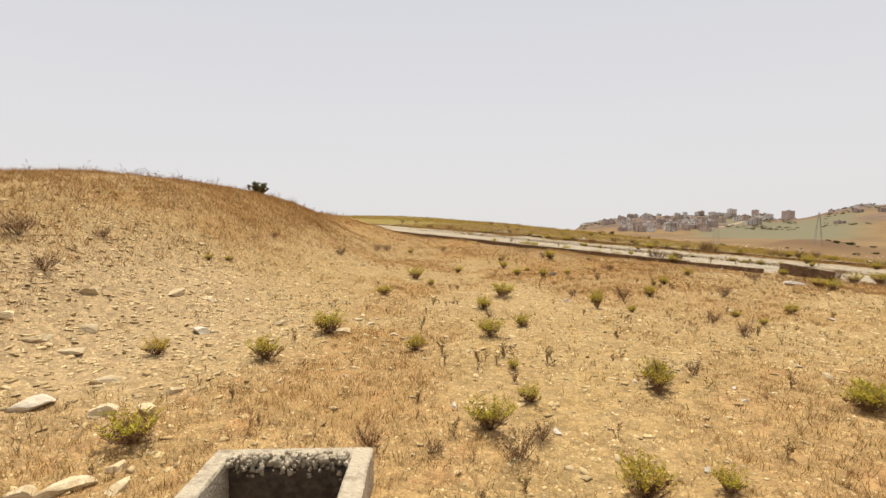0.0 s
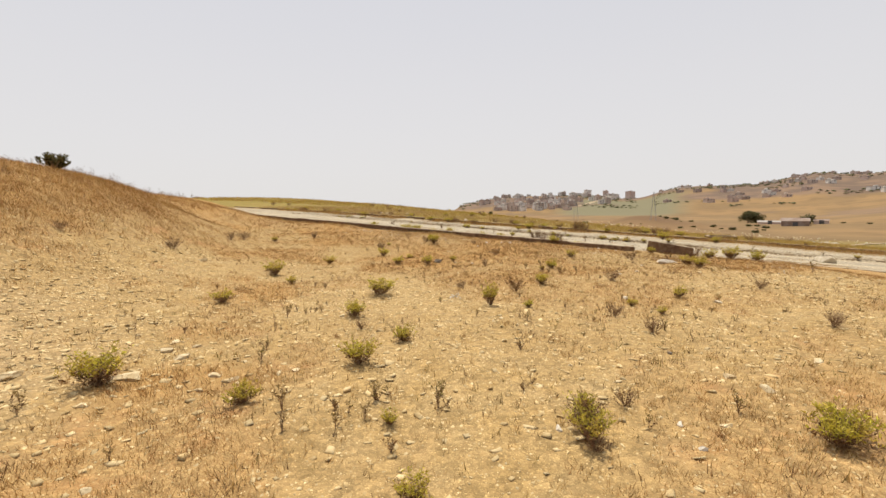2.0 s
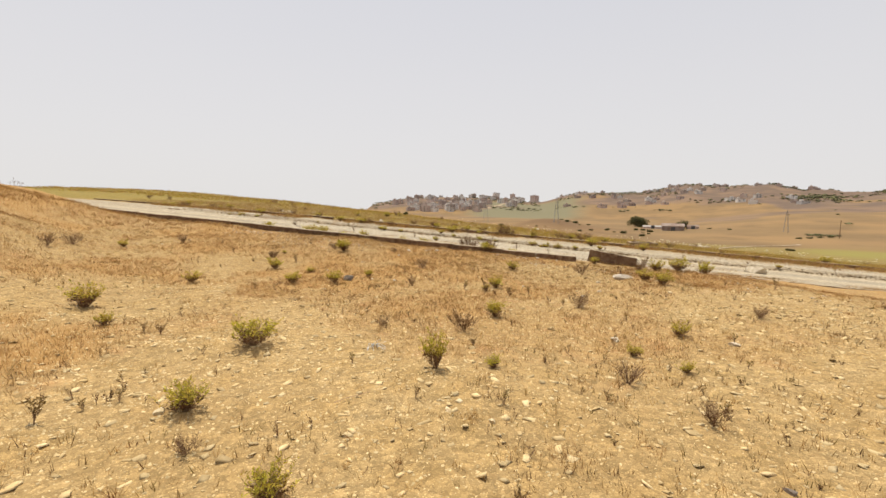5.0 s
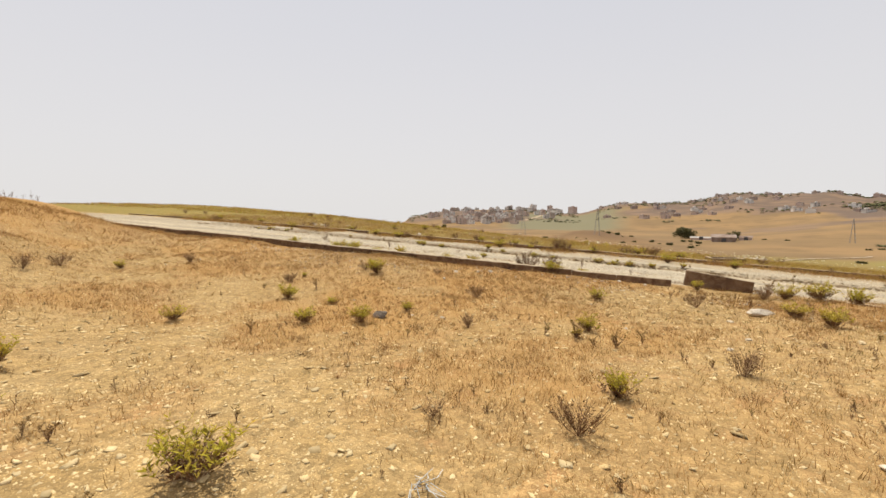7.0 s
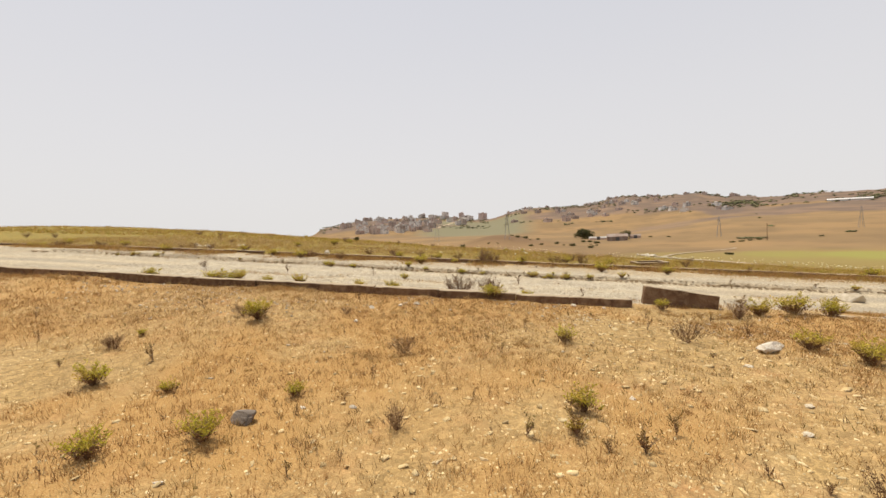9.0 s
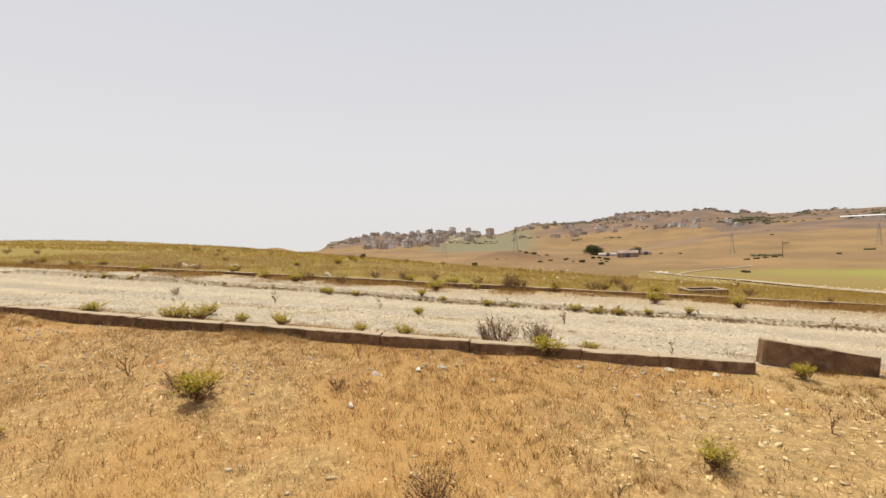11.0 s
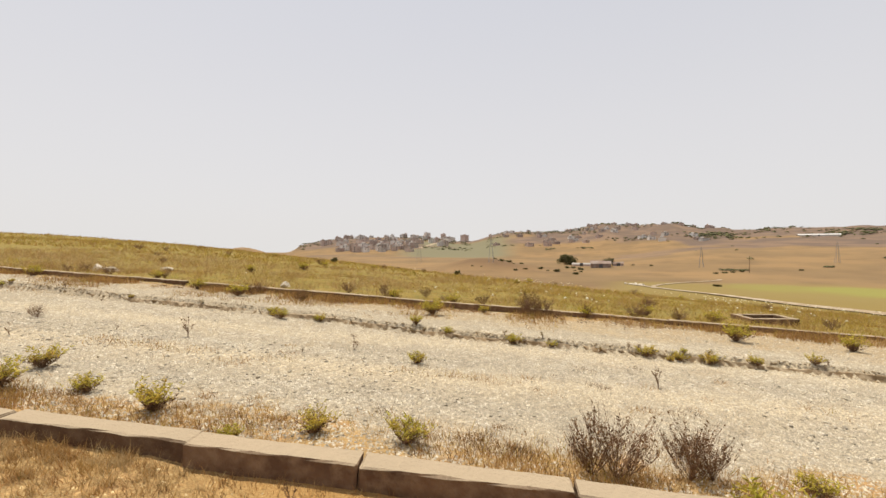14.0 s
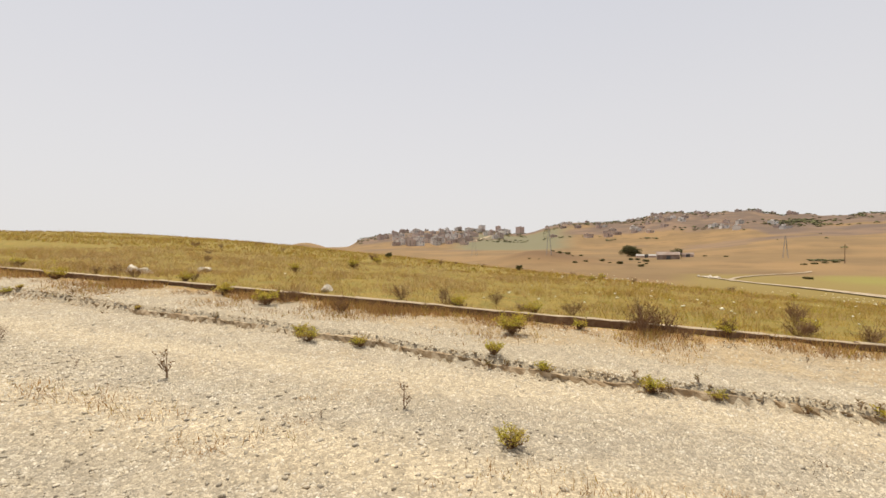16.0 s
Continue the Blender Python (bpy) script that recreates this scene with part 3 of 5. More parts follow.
# ---- the open concrete drain box by the start ----
def drain_box(x, y, z, lx, ly, depth, wall, turn, label, seed, chips, skin=None):
    skin = skin or BOX_CONCRETE
    box = thing("drain_box", x, y, z, label, "drain", turn=turn)
    for nm, w, d, px, py in (("side_wall", wall, ly, -(lx - wall) / 2, 0), ("side_wall", wall, ly, (lx - wall) / 2, 0),
                             ("end_wall", lx - 2 * wall + 0.004, wall, 0, (ly - wall) / 2), ("end_wall", lx - 2 * wall + 0.004, wall, 0, -(ly - wall) / 2)):
        seed += 1
        bm = rough_box(w, d, depth, seed, 0.004, 5, 0.012)
        fine = bmesh.ops.subdivide_edges(bm, edges=bm.edges[:], cuts=1, use_grid_fill=True)
        for v in bm.verts:
            q = noise.noise(v.co * 9 + Vector((seed, 0, 0)))
            v.co += Vector((q, noise.noise(v.co * 11), 0.6 * q)) * 0.008
        part(nm, bm, skin, box).matrix_basis = pose(px, py, -depth)
    bm = rough_box(lx - 2 * wall, ly - 2 * wall, 0.05, seed + 9, 0.01, 3, 0.01)
    part("floor_slab", bm, skin, box).matrix_basis = pose(0, 0, -depth + 0.02)
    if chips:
        # added thin skin on the far inner wall, coloured dark for stain and shade
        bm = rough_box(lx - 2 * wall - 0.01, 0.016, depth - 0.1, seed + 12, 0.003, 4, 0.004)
        part("stain_and_shade_lining", bm, STAIN_SHADE, box, "dark inner face, stained and with its shade in the colour").matrix_basis = pose(0, (ly / 2 - wall) - 0.012, -depth + 0.05)
        q = np.random.default_rng(seed)
        k = 320
        P = np.stack([q.uniform(-(lx / 2 - wall), lx / 2 - wall, k), (ly / 2 - wall) + q.normal(0.0, 0.025, k), 0.012 - np.abs(q.normal(0, 0.055, k))], 1)
        ob = new("broken_edge", pile_mesh("broken_edge", shards(P, q.uniform(0.012, 0.036, k), 0.8, q), BOX_FACES, BOX_CONCRETE))
        ob.parent = box
        tagged(ob, "crumbling exposed aggregate along the broken rim", kind="stuff")
    return box


drain_box(-1.01, 2.2, 0.115, 1.02, 1.08, 0.95, 0.13, 1.5, "open square concrete drain box with a crumbling rim", 21, True)
bx, by = place(-6.1, 11.3)
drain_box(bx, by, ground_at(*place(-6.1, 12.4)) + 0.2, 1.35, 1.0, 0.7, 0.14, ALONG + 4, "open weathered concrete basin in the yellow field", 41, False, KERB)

# ---- the tilted kerb block lying out of line ----
bx, by = place(-3.65, 0.62)
block = thing("concrete_block", bx, by, 0.0, "loose tilted brown concrete kerb block beside the gravel road", "block", turn=ALONG - 6)
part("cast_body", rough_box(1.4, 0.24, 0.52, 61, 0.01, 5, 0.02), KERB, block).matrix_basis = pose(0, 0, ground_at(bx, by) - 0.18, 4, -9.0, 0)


# ---- stones ----
def stone_mesh(seed, flat, material, name="stone"):
    bm = bmesh.new()
    bmesh.ops.create_icosphere(bm, subdivisions=3, radius=0.5)
    r = random.Random(seed)
    cuts = [(Vector((r.uniform(-1, 1), r.uniform(-1, 1), r.uniform(-0.4, 0.4))).normalized(), r.uniform(0.14, 0.33)) for _ in range(10)]
    for v in bm.verts:
        for d, k in cuts:
            over = v.co.dot(d) - k
            if over > 0:
                v.co -= d * over
        v.co += v.co.normalized() * 0.025 * noise.noise(v.co * 4 + Vector((seed, 0, 0)))
        layer = math.floor(v.co.z * 7) / 7
        v.co.z = (0.6 * v.co.z + 0.4 * layer) * flat
        v.co.x += 0.08 * layer
    return finish(name, bm, material)


STONES = {"tan": [stone_mesh(k, 0.3, SLAB) for k in range(6)], "grey": [stone_mesh(30 + k, 0.4, GREY_STONE) for k in range(3)],
          "dark": [stone_mesh(50, 0.42, DARK_STONE)], "white": [stone_mesh(60 + k, 0.5, WHITE_STONE) for k in range(3)]}


def stone(x, y, w, kind, label, k, steep=0.0, name="stone", longer=1.0):
    r = random.Random(int(x * 91 + y * 37))
    ob = new(name, STONES[kind][k % len(STONES[kind])])
    ob.matrix_basis = pose(x, y, ground_at(x, y) + 0.06 * w, r.uniform(-9, 9) + steep, r.uniform(-9, 9), r.uniform(0, 360)) @ Matrix.Diagonal((w * 1.5 * longer, w * 1.1, w * 1.15, 1))
    return tagged(ob, label, "stone", "loose stones on the slope")


SCREE = ((-4.15, 4.77, 0.32), (-2.95, 3.64, 0.37), (-2.62, 3.69, 0.27), (-2.68, 4.14, 0.2), (-4.27, 7.01, 0.35), (-3.83, 7.13, 0.26), (-4.95, 6.07, 0.39),
         (-2.66, 2.57, 0.25), (-2.45, 2.66, 0.27), (-2.32, 2.86, 0.18), (-2.12, 2.67, 0.18), (-2.51, 6.51, 0.22), (-1.52, 6.49, 0.3), (-1.65, 5.9, 0.13),
         (-4.53, 4.74, 0.25), (-5.09, 4.94, 0.3), (-5.16, 9.31, 0.2), (-4.6, 6.6, 0.16), (-3.44, 7.57, 0.16), (-1.09, 4.66, 0.11), (-2.45, 13.46, 0.21),
         (-1.45, 7.33, 0.2), (-1.17, 7.01, 0.19), (-0.75, 6.38, 0.15), (-0.59, 6.26, 0.17), (-0.51, 6.75, 0.09), (-0.13, 6.34, 0.1), (0.05, 6.36, 0.11), (-0.79, 6.04, 0.11), (-1.17, 7.47, 0.12), (-1.43, 7.63, 0.13))
for k, (x, y, w) in enumerate(SCREE):
    stone(x, y, w, "tan", "flat tan shale stone lying on the stony slope", k)
for k, (x, y, w) in enumerate(((-3.38, 4.27, 0.26), (-4.3, 5.21, 0.26))):
    stone(x, y, w, "tan", "tan shale slab standing on edge in the scree", k + 2, 55)
for k, (x, y, w) in enumerate(((-3.62, 3.64, 0.3), (-3.26, 5.78, 0.27), (5.68, 8.32, 0.15), (6.95, 7.55, 0.13), (7.2, 10.48, 0.09), (7.84, 10.65, 0.1), (8.67, 11.46, 0.1))):
    stone(x, y, w, "grey", "grey weathered stone half sunk in dry soil", k)
for k, (x, y, w) in enumerate(((2.87, 7.54, 0.1), (2.72, 7.46, 0.09), (0.62, 8.34, 0.13), (2.93, 7.11, 0.1), (9.12, 10.01, 0.14), (4.54, 11.85, 0.08), (2.85, 5.64, 0.08), (3.05, 5.13, 0.08), (4.09, 4.86, 0.16), (4.17, 4.55, 0.14), (5.48, 4.97, 0.15), (3.31, 4.2, 0.1), (5.31, 4.18, 0.1), (4.84, 11.68, 0.07), (5.07, 12.69, 0.07))):
    stone(x, y, w, "tan", "small tan shale stone on bare soil", k + 1)
for k, (x, y, w) in enumerate(((1.84, 2.91, 0.1), (0.93, 3.52, 0.13), (0.07, 3.95, 0.09), (2.86, 3.97, 0.08), (4.03, 13.44, 0.08), (4.45, 13.19, 0.08), (7.45, 15.86, 0.08), (2.98, 4.3, 0.09), (2.05, 4.53, 0.08), (6.79, 11.74, 0.08), (2.86, 12.81, 0.1), (5.67, 16.06, 0.12))):
    stone(x, y, w, "white", "small whitish stone on dry straw", k)
for k, (x, y, w) in enumerate(((6.29, 16.77, 0.14), (6.81, 16.6, 0.17), (7.13, 16.51, 0.14), (9.47, 15.7, 0.14), (8.81, 15.63, 0.16), (9.83, 14.97, 0.15), (10.2, 14.55, 0.13), (9.35, 15.05, 0.11))):
    stone(x, y, w, "white", "pale broken concrete lump at the foot of the kerb", k, name="rubble")
stone(3.51, 13.45, 0.33, "dark", "dark grey flat-topped slate block in dry grass", 0)
stone(4.16, 5.66, 0.1, "dark", "small dark broken block on bare soil", 0, 20)
stone(9.54, 11.55, 0.29, "white", "long whitish conglomerate rock lying in dry grass", 2, longer=2.2)
stone(*place(16.0, 11.2), 0.75, "white", "pale rubble heap in the yellow field behind the wall", 0, name="rubble")
stone(*place(15.2, 11.0), 0.6, "grey", "grey rubble lump in the yellow field behind the wall", 1, name="rubble")
stone(*place(14.4, 12.5), 0.6, "grey", "grey rubble lump in the yellow field behind the wall", 2, name="rubble")
stone(*place(8.6, 10.6), 0.55, "white", "pale rubble lump behind the gap in the low wall", 2, name="rubble")
stone(*place(-8.5, 3.2), 0.8, "grey", "flat grey concrete slab lying on the gravel", 2, name="rubble")


# ---- plants ----
def tube(V, F, pts, r0, r1, sides=3):
    base = len(V)
    last = len(pts) - 1
    for i, p in enumerate(pts):
        r = r0 + (r1 - r0) * i / last
        for k in range(sides):
            a = 6.283 * k / sides
            V.append((p[0] + r * math.cos(a), p[1] + r * math.sin(a), p[2]))
    for i in range(last):
        for k in range(sides):
            a, b = base + i * sides + k, base + i * sides + (k + 1) % sides
            F.append((a, b, b + sides, a + sides))


def leaf(V, F, p, d, length, width, r):
    d = Vector(d).normalized()
    side = d.cross(Vector((r.uniform(-1, 1), r.uniform(-1, 1), r.uniform(-1, 1)))).normalized() * width * 0.5
    p = Vector(p)
    base = len(V)
    droop = Vector((0, 0, -0.15 * length))
    V.extend([p, p + d * length * 0.45 + side, p + d * length + droop, p + d * length * 0.45 - side])
    F.append((base, base + 1, base + 2, base + 3))


def bush(name, seed, stems, spread, leaves, leaf_len, leaf_wid, forks, low, thick):
    """Stems and leaves of a bush one metre high, as two meshes' data."""
    r = random.Random(seed)
    SV, SF, LV, LF = [], [], [], []
    for _ in range(stems):
        a, reach, top = r.uniform(0, 6.283), spread * r.uniform(0.15, 1.0), r.uniform(0.55, 1.0)
        bend = r.uniform(-0.15, 0.15)
        pts = []
        for i in range(5):
            t = i / 4
            out = reach * t ** 0.8
            pts.append((out * math.cos(a + bend * t) + r.uniform(-0.03, 0.03), out * math.sin(a + bend * t) + r.uniform(-0.03, 0.03), top * t * (1 - 0.5 * (reach / max(spread, 0.01)) ** 2)))
        foot = len(SV)
        tube(SV, SF, pts, thick, thick * 0.35)
        if foot:
            SF.append((0, foot, foot + 1))
        tips = [pts]
        for _ in range(forks):
            i = r.randint(1, 3)
            p = Vector(pts[i])
            b = a + r.uniform(-1.2, 1.2)
            g = r.uniform(0.15, 0.4)
            q = [p, p + Vector((math.cos(b) * g * 0.5, math.sin(b) * g * 0.5, g * 0.6)), p + Vector((math.cos(b) * g * 0.8, math.sin(b) * g * 0.8, g * 1.1))]
            SF.append((foot + 3 * i, len(SV), len(SV) + 1))
            tube(SV, SF, [tuple(v) for v in q], thick * 0.6, thick * 0.25)
            tips.append([tuple(v) for v in q])
        for _ in range(leaves):
            line = r.choice(tips)
            t = low + (1 - low) * r.random() ** 0.8
            u = t * (len(line) - 1)
            i = min(int(u), len(line) - 2)
            p = Vector(line[i]).lerp(Vector(line[i + 1]), u - i)
            b = r.uniform(0, 6.283)
            leaf(LV, LF, p, (math.cos(b), math.sin(b), r.uniform(0.4, 2.0)), leaf_len * r.uniform(0.6, 1.3), leaf_wid * r.uniform(0.7, 1.2), r)
    return SV, SF, LV, LF


def plant_kind(name, category, group, builds, stem_mat, leaf_mat, leaf_name="foliage", skirt=0.0):
    """Model plants one metre high; each is kept for copying."""
    models = []
    for args in builds:
        SV, SF, LV, LF = bush(name, *args)
        slots = None
        if skirt:
            g = random.Random(args[0] + 500)
            slots = [1 if LV[f[0]][2] + g.uniform(-0.12, 0.12) < skirt else 0 for f in LF]
        models.append((mesh_of("branchwork", SV, SF, stem_mat), mesh_of(leaf_name, LV, LF, [leaf_mat, LEAF_DRY], slots=slots) if LF else None))
    return name, category, group, models, leaf_name


def grow(kind, x, y, h, label, k, wide=1.0, sink=0.01):
    name, category, group, models, leaf_name = kind
    stems, leaves = models[k % len(models)]
    r = random.Random(int(x * 131 + y * 57) + k)
    ob = thing(name, x, y, ground_at(x, y) - sink, label, category, group)
    ob.matrix_basis = pose(x, y, ground_at(x, y) - sink, r.uniform(-5, 5), r.uniform(-5, 5), r.uniform(0, 360)) @ Matrix.Diagonal((h * wide, h * wide, h, 1))
    a = new("branchwork", stems)
    a.parent = ob
    if leaves:
        b = new(leaf_name, leaves)
        b.parent = ob
    return ob


SHRUB = plant_kind("shrub", "shrub", "low green shrubs", [(k, 36, 0.62, 27, 0.15, 0.036, 2, 0.03, 0.009) for k in range(7)], STEM, LEAF, skirt=0.38)
DEAD = plant_kind("dead_bush", "dead bush", "withered bushes", [(20 + k, 26, 0.65, 14, 0.07, 0.03, 8, 0.1, 0.007) for k in range(5)], TWIG, LEAF_DRY, "dry_foliage")
SPRIG = plant_kind("weed", "weed", "upright weeds", [(40 + k, 3 + k % 3, 0.17, 24, 0.14, 0.042, 2, 0.12, 0.016) for k in range(6)], STEM, SPROUT, skirt=0.4)
STALK = plant_kind("dry_weed", "weed", "withered upright weeds", [(60 + k, 3, 0.15, 26, 0.08, 0.04, 3, 0.15, 0.015) for k in range(5)], TWIG, LEAF_DRY, "dry_foliage")
SCRUB = plant_kind("scrub_bush", "bush", "dark scrub on the bank", [(80 + k, 26, 0.75, 26, 0.24, 0.12, 2, 0.1, 0.02) for k in range(3)], STEM, LEAF_DARK)

SLOPE_GREEN = ((-2.11, 5.06, 0.29), (-2.42, 3.18, 0.27), (-3.35, 4.97, 0.21), (-1.7, 6.33, 0.34), (0.37, 3.52, 0.27), (0.83, 4.05, 0.17), (0.69, 6.26, 0.27), 
               (4.82, 9.89, 0.26), (-1.28, 9.69, 0.23), (2.2, 4.34, 0.24), (1.28, 2.62, 0.26), (1.82, 2.62, 0.17), (3.79, 3.69, 0.25), (-4.75, 8.86, 0.14), (-4.52, 9.23, 0.12),
               (1.4, 9.9, 0.35), (-0.7, 12.54, 0.36), (-0.27, 11.36, 0.17), (0.59, 14.41, 0.22), (-1.29, 19.45, 0.19), (2.26, 15.51, 0.26), (4.34, 17.02, 0.36), (9.98, 11.26, 0.27),
               (6.65, 8.1, 0.2), (0.82, 8.31, 0.24), (5.47, 7.21, 0.12), (5.39, 7.83, 0.14), (3.64, 8.13, 0.13), (2.34, 4.61, 0.2), (3.93, 3.79, 0.27), (-0.38, 5.71, 0.2), (1.29, 6.95, 0.2), (0.82, 5.01, 0.12), (9.73, 10.61, 0.29))
FLAT_GREEN = ((2.72, 17.19, 0.12), (2.4, 13.5, 0.25), (3.17, 13.27, 0.26), (4.05, 13.79, 0.17), (7.7, 13.38, 0.23), (6.18, 11.85, 0.25), (5.75, 11.57, 0.13), (11.13, 13.89, 0.24),
              (12.73, 12.3, 0.41), (2.97, 14.75, 0.15), (13.3, 11.9, 0.36), (12.3, 12.7, 0.33))
KERB_GREEN = ((2.82, 22.67, 0.28), (4.23, 21.53, 0.33), (4.62, 21.43, 0.28), (5.34, 20.99, 0.19), (5.86, 20.01, 0.25), (6.99, 18.96, 0.2), (7.55, 18.42, 0.22), (8.78, 16.2, 0.32), (9.78, 16.25, 0.17),
              (6.33, 19.09, 0.14), (9.19, 20.76, 0.18), (4.88, 22.22, 0.24))
VERGE_GREEN = ((11.61, 21.13, 0.22), (13.22, 19.44, 0.24), (13.57, 19.05, 0.19), (13.93, 18.69, 0.23), (15.22, 17.55, 0.18), (17.91, 17.57, 0.34), (11.66, 23.89, 0.39), (7.36, 29.48, 0.32),
               (8.11, 27.82, 0.36), (15.66, 22.47, 0.32), (16.4, 19.18, 0.41), (3.46, 33.19, 0.34), (13.24, 23.87, 0.2), (10.47, 22.8, 0.21), (10.77, 22.1, 0.17), (12.11, 20.68, 0.15),
               (8.36, 24.87, 0.23), (9.02, 24.3, 0.18), (17.79, 21.97, 0.3))
for k, (x, y, h) in enumerate(SLOPE_GREEN):
    grow(SHRUB, x, y, h * 1.08, "small leafy green shrub with a withered brown skirt on the slope", k, 1.2)
grow(SHRUB, 3.0, 8.24, 0.4, "narrow upright olive shrub on bare pale soil", 2, 0.62)
for k, (x, y, h) in enumerate(FLAT_GREEN):
    grow(SHRUB, x, y, h * 1.05, "small yellow-green shrub in golden dry grass", k, 1.1)
for k, (x, y, h) in enumerate(KERB_GREEN):
    grow(SHRUB, x, y, h * 1.1, "leafy green shrub growing beside the concrete kerb", k, 1.35)
for k, (x, y, h) in enumerate(VERGE_GREEN):
    grow(SHRUB, x, y, h * 1.05, "bright green shrub on the pale gravel verge", k, 1.3)
SLOPE_DEAD = ((0.54, 3.09, 0.26), (0.78, 3.39, 0.19), (4.55, 6.37, 0.22), (-3.18, 13.98, 0.33), (-2.34, 19.18, 0.35), (-4.67, 12.15, 0.22), (-6.05, 7.75, 0.24), (-5.6, 6.06, 0.28),
              (-6.54, 6.7, 0.4), (-0.61, 3.21, 0.2), (-0.13, 3.13, 0.13), (2.16, 4.19, 0.17), (-2.63, 18.26, 0.34), (0.15, 19.59, 0.3), (4.03, 9.47, 0.34), (3.12, 10.18, 0.18), (6.48, 9.82, 0.3),
              (4.61, 7.24, 0.24), (8.61, 8.11, 0.23), (5.59, 14.25, 0.3), (9.09, 12.36, 0.33), (4.59, 12.53, 0.23), (2.35, 16.86, 0.19), (11.73, 12.81, 0.35), (4.15, 17.38, 0.27), (5.67, 16.49, 0.16),
              (2.28, 4.5, 0.27), (2.77, 4.67, 0.18), (7.1, 5.86, 0.27), (0.85, 7.65, 0.16), (2.42, 16.76, 0.24))
ROAD_DEAD = ((8.69, 17.2, 0.5), (8.55, 17.32, 0.4), (9.18, 16.87, 0.46), (9.32, 16.78, 0.36), (9.55, 17.13, 0.2), (14.4, 23.4, 0.66), (14.1, 23.1, 0.5), (14.7, 23.1, 0.5), (9.35, 26.55, 0.36), (13.33, 26.66, 0.35), (12.46, 27.73, 0.32),
             (18.94, 22.65, 0.39), (5.3, 32.6, 0.35), (6.76, 31.8, 0.32), (7.18, 39.75, 0.31), (4.38, 26.14, 0.25), (15.71, 22.44, 0.3))
for k, (x, y, h) in enumerate(SLOPE_DEAD):
    grow(DEAD, x, y, h * 1.05, "withered brown twiggy bush on dry ground", k, 1.05)
for k, (x, y, h) in enumerate(ROAD_DEAD):
    grow(DEAD, x, y, h * 1.1, "dead dark-brown twiggy bush at the road's edge", k, 0.9)
THIN = ((0.4, 5.03, 0.15), (0, 5.06, 0.14), (-0.34, 6.72, 0.13), (2.25, 5.35, 0.13), (0.05, 3.39, 0.14), (0.77, 4.66, 0.13), (1.38, 3.35, 0.13), (2.53, 3.05, 0.13), (-2.01, 5.75, 0.1),
        (1.33, 5.13, 0.11), (-1.09, 4.98, 0.1), (0.41, 10.72, 0.16), (0.29, 9.05, 0.13), (0.09, 8.64, 0.1), (2.57, 7.77, 0.1), (4.27, 8.07, 0.11), (3.19, 7.32, 0.12), (3.78, 8.79, 0.12),
        (4.9, 7.81, 0.1), (4.78, 6.42, 0.13), (2.31, 8.85, 0.1), (3.53, 10.02, 0.11), (12.35, 9.69, 0.24), (5.99, 11.11, 0.22), (6.64, 13.51, 0.14), (5.36, 11.76, 0.17), (6.45, 11.12, 0.16), (0.41, 5.3, 0.16), (-0.02, 5.42, 0.18), (0.77, 5.4, 0.15), (0.88, 5.46, 0.11), (1.25, 5.13, 0.18), (0.63, 5.12, 0.12),
        (-0.33, 7.09, 0.19), (3.6, 4.33, 0.16), (2.58, 6.28, 0.14), (0.51, 5.23, 0.11), (1.34, 5.34, 0.12), (-0.18, 8.55, 0.18), (0.23, 8.77, 0.14), (5.72, 11.55, 0.22), (5.77, 11.27, 0.13), (7.57, 13.26, 0.18),
        (2.84, 15.94, 0.22), (12.06, 12.92, 0.32), (-0.27, 4.03, 0.15), (0.76, 5.46, 0.14), (0.5, 2.7, 0.12), (2.71, 4.32, 0.12))
for k, (x, y, h) in enumerate(THIN):
    grow(SPRIG, x, y, h * 1.35, "thin upright green-brown weed in stony soil", k)
LONE = ((6.48, 18.03, 0.22), (6.4, 12.56, 0.15), (5.3, 15.62, 0.13), (5.1, 12.64, 0.13), (5.53, 12.69, 0.14), (3.65, 18.26, 0.36), (10.58, 11.31, 0.3), (6.36, 17.55, 0.3), (10.59, 15.36, 0.3),
        (7.35, 16.28, 0.12), (9.26, 15.26, 0.21), (5.23, 17.79, 0.13), (4.28, 24.35, 0.23), (8.68, 21.87, 0.3), (9.18, 20.74, 0.16), (11.55, 18.36, 0.38), (6.53, 23.73, 0.45), (5.56, 24.51, 0.14),
        (9.59, 23.41, 0.13), (7.85, 21.91, 0.13), (14.9, 20.89, 0.15), (10.0, 12.0, 0.35), (9.3, 13.1, 0.3))
for k, (x, y, h) in enumerate(LONE):
    grow(STALK, x, y, h * 0.95, "lone withered brown stalk standing in straw and gravel", k)

# more small upright weeds over the slope, sparse and uneven
q = np.random.default_rng(11)
made = 0
while made < 270:
    x, y = q.uniform(-4, 13), q.uniform(2.5, 20)
    s, n = along(x, y)
    if n > -0.4 or float(vnoise(x, y, 2.5, 31)) < q.uniform(-0.5, 0.6):
        continue
    h = float(q.uniform(0.05, 0.12) + 0.1 * q.random() ** 4)
    if q.random() < 0.55:
        grow(STALK, x, y, h, "small withered weed on the dry slope", made)
    else:
        grow(SPRIG, x, y, h, "small green-brown weed on the dry slope", made)
    made += 1
# weeds along the eroded edge of the road
for k in range(34):
    s = float(q.uniform(-12, 18))
    x, y = place(s, 5.4)
    x, y = place(s, float(road_edge(x, y, s)) + q.normal(0.04, 0.1))
    grow(SPRIG if k % 3 else SHRUB, x, y, float(q.uniform(0.1, 0.2)), "small green weed on the eroded gravel ledge", k, 1.3)
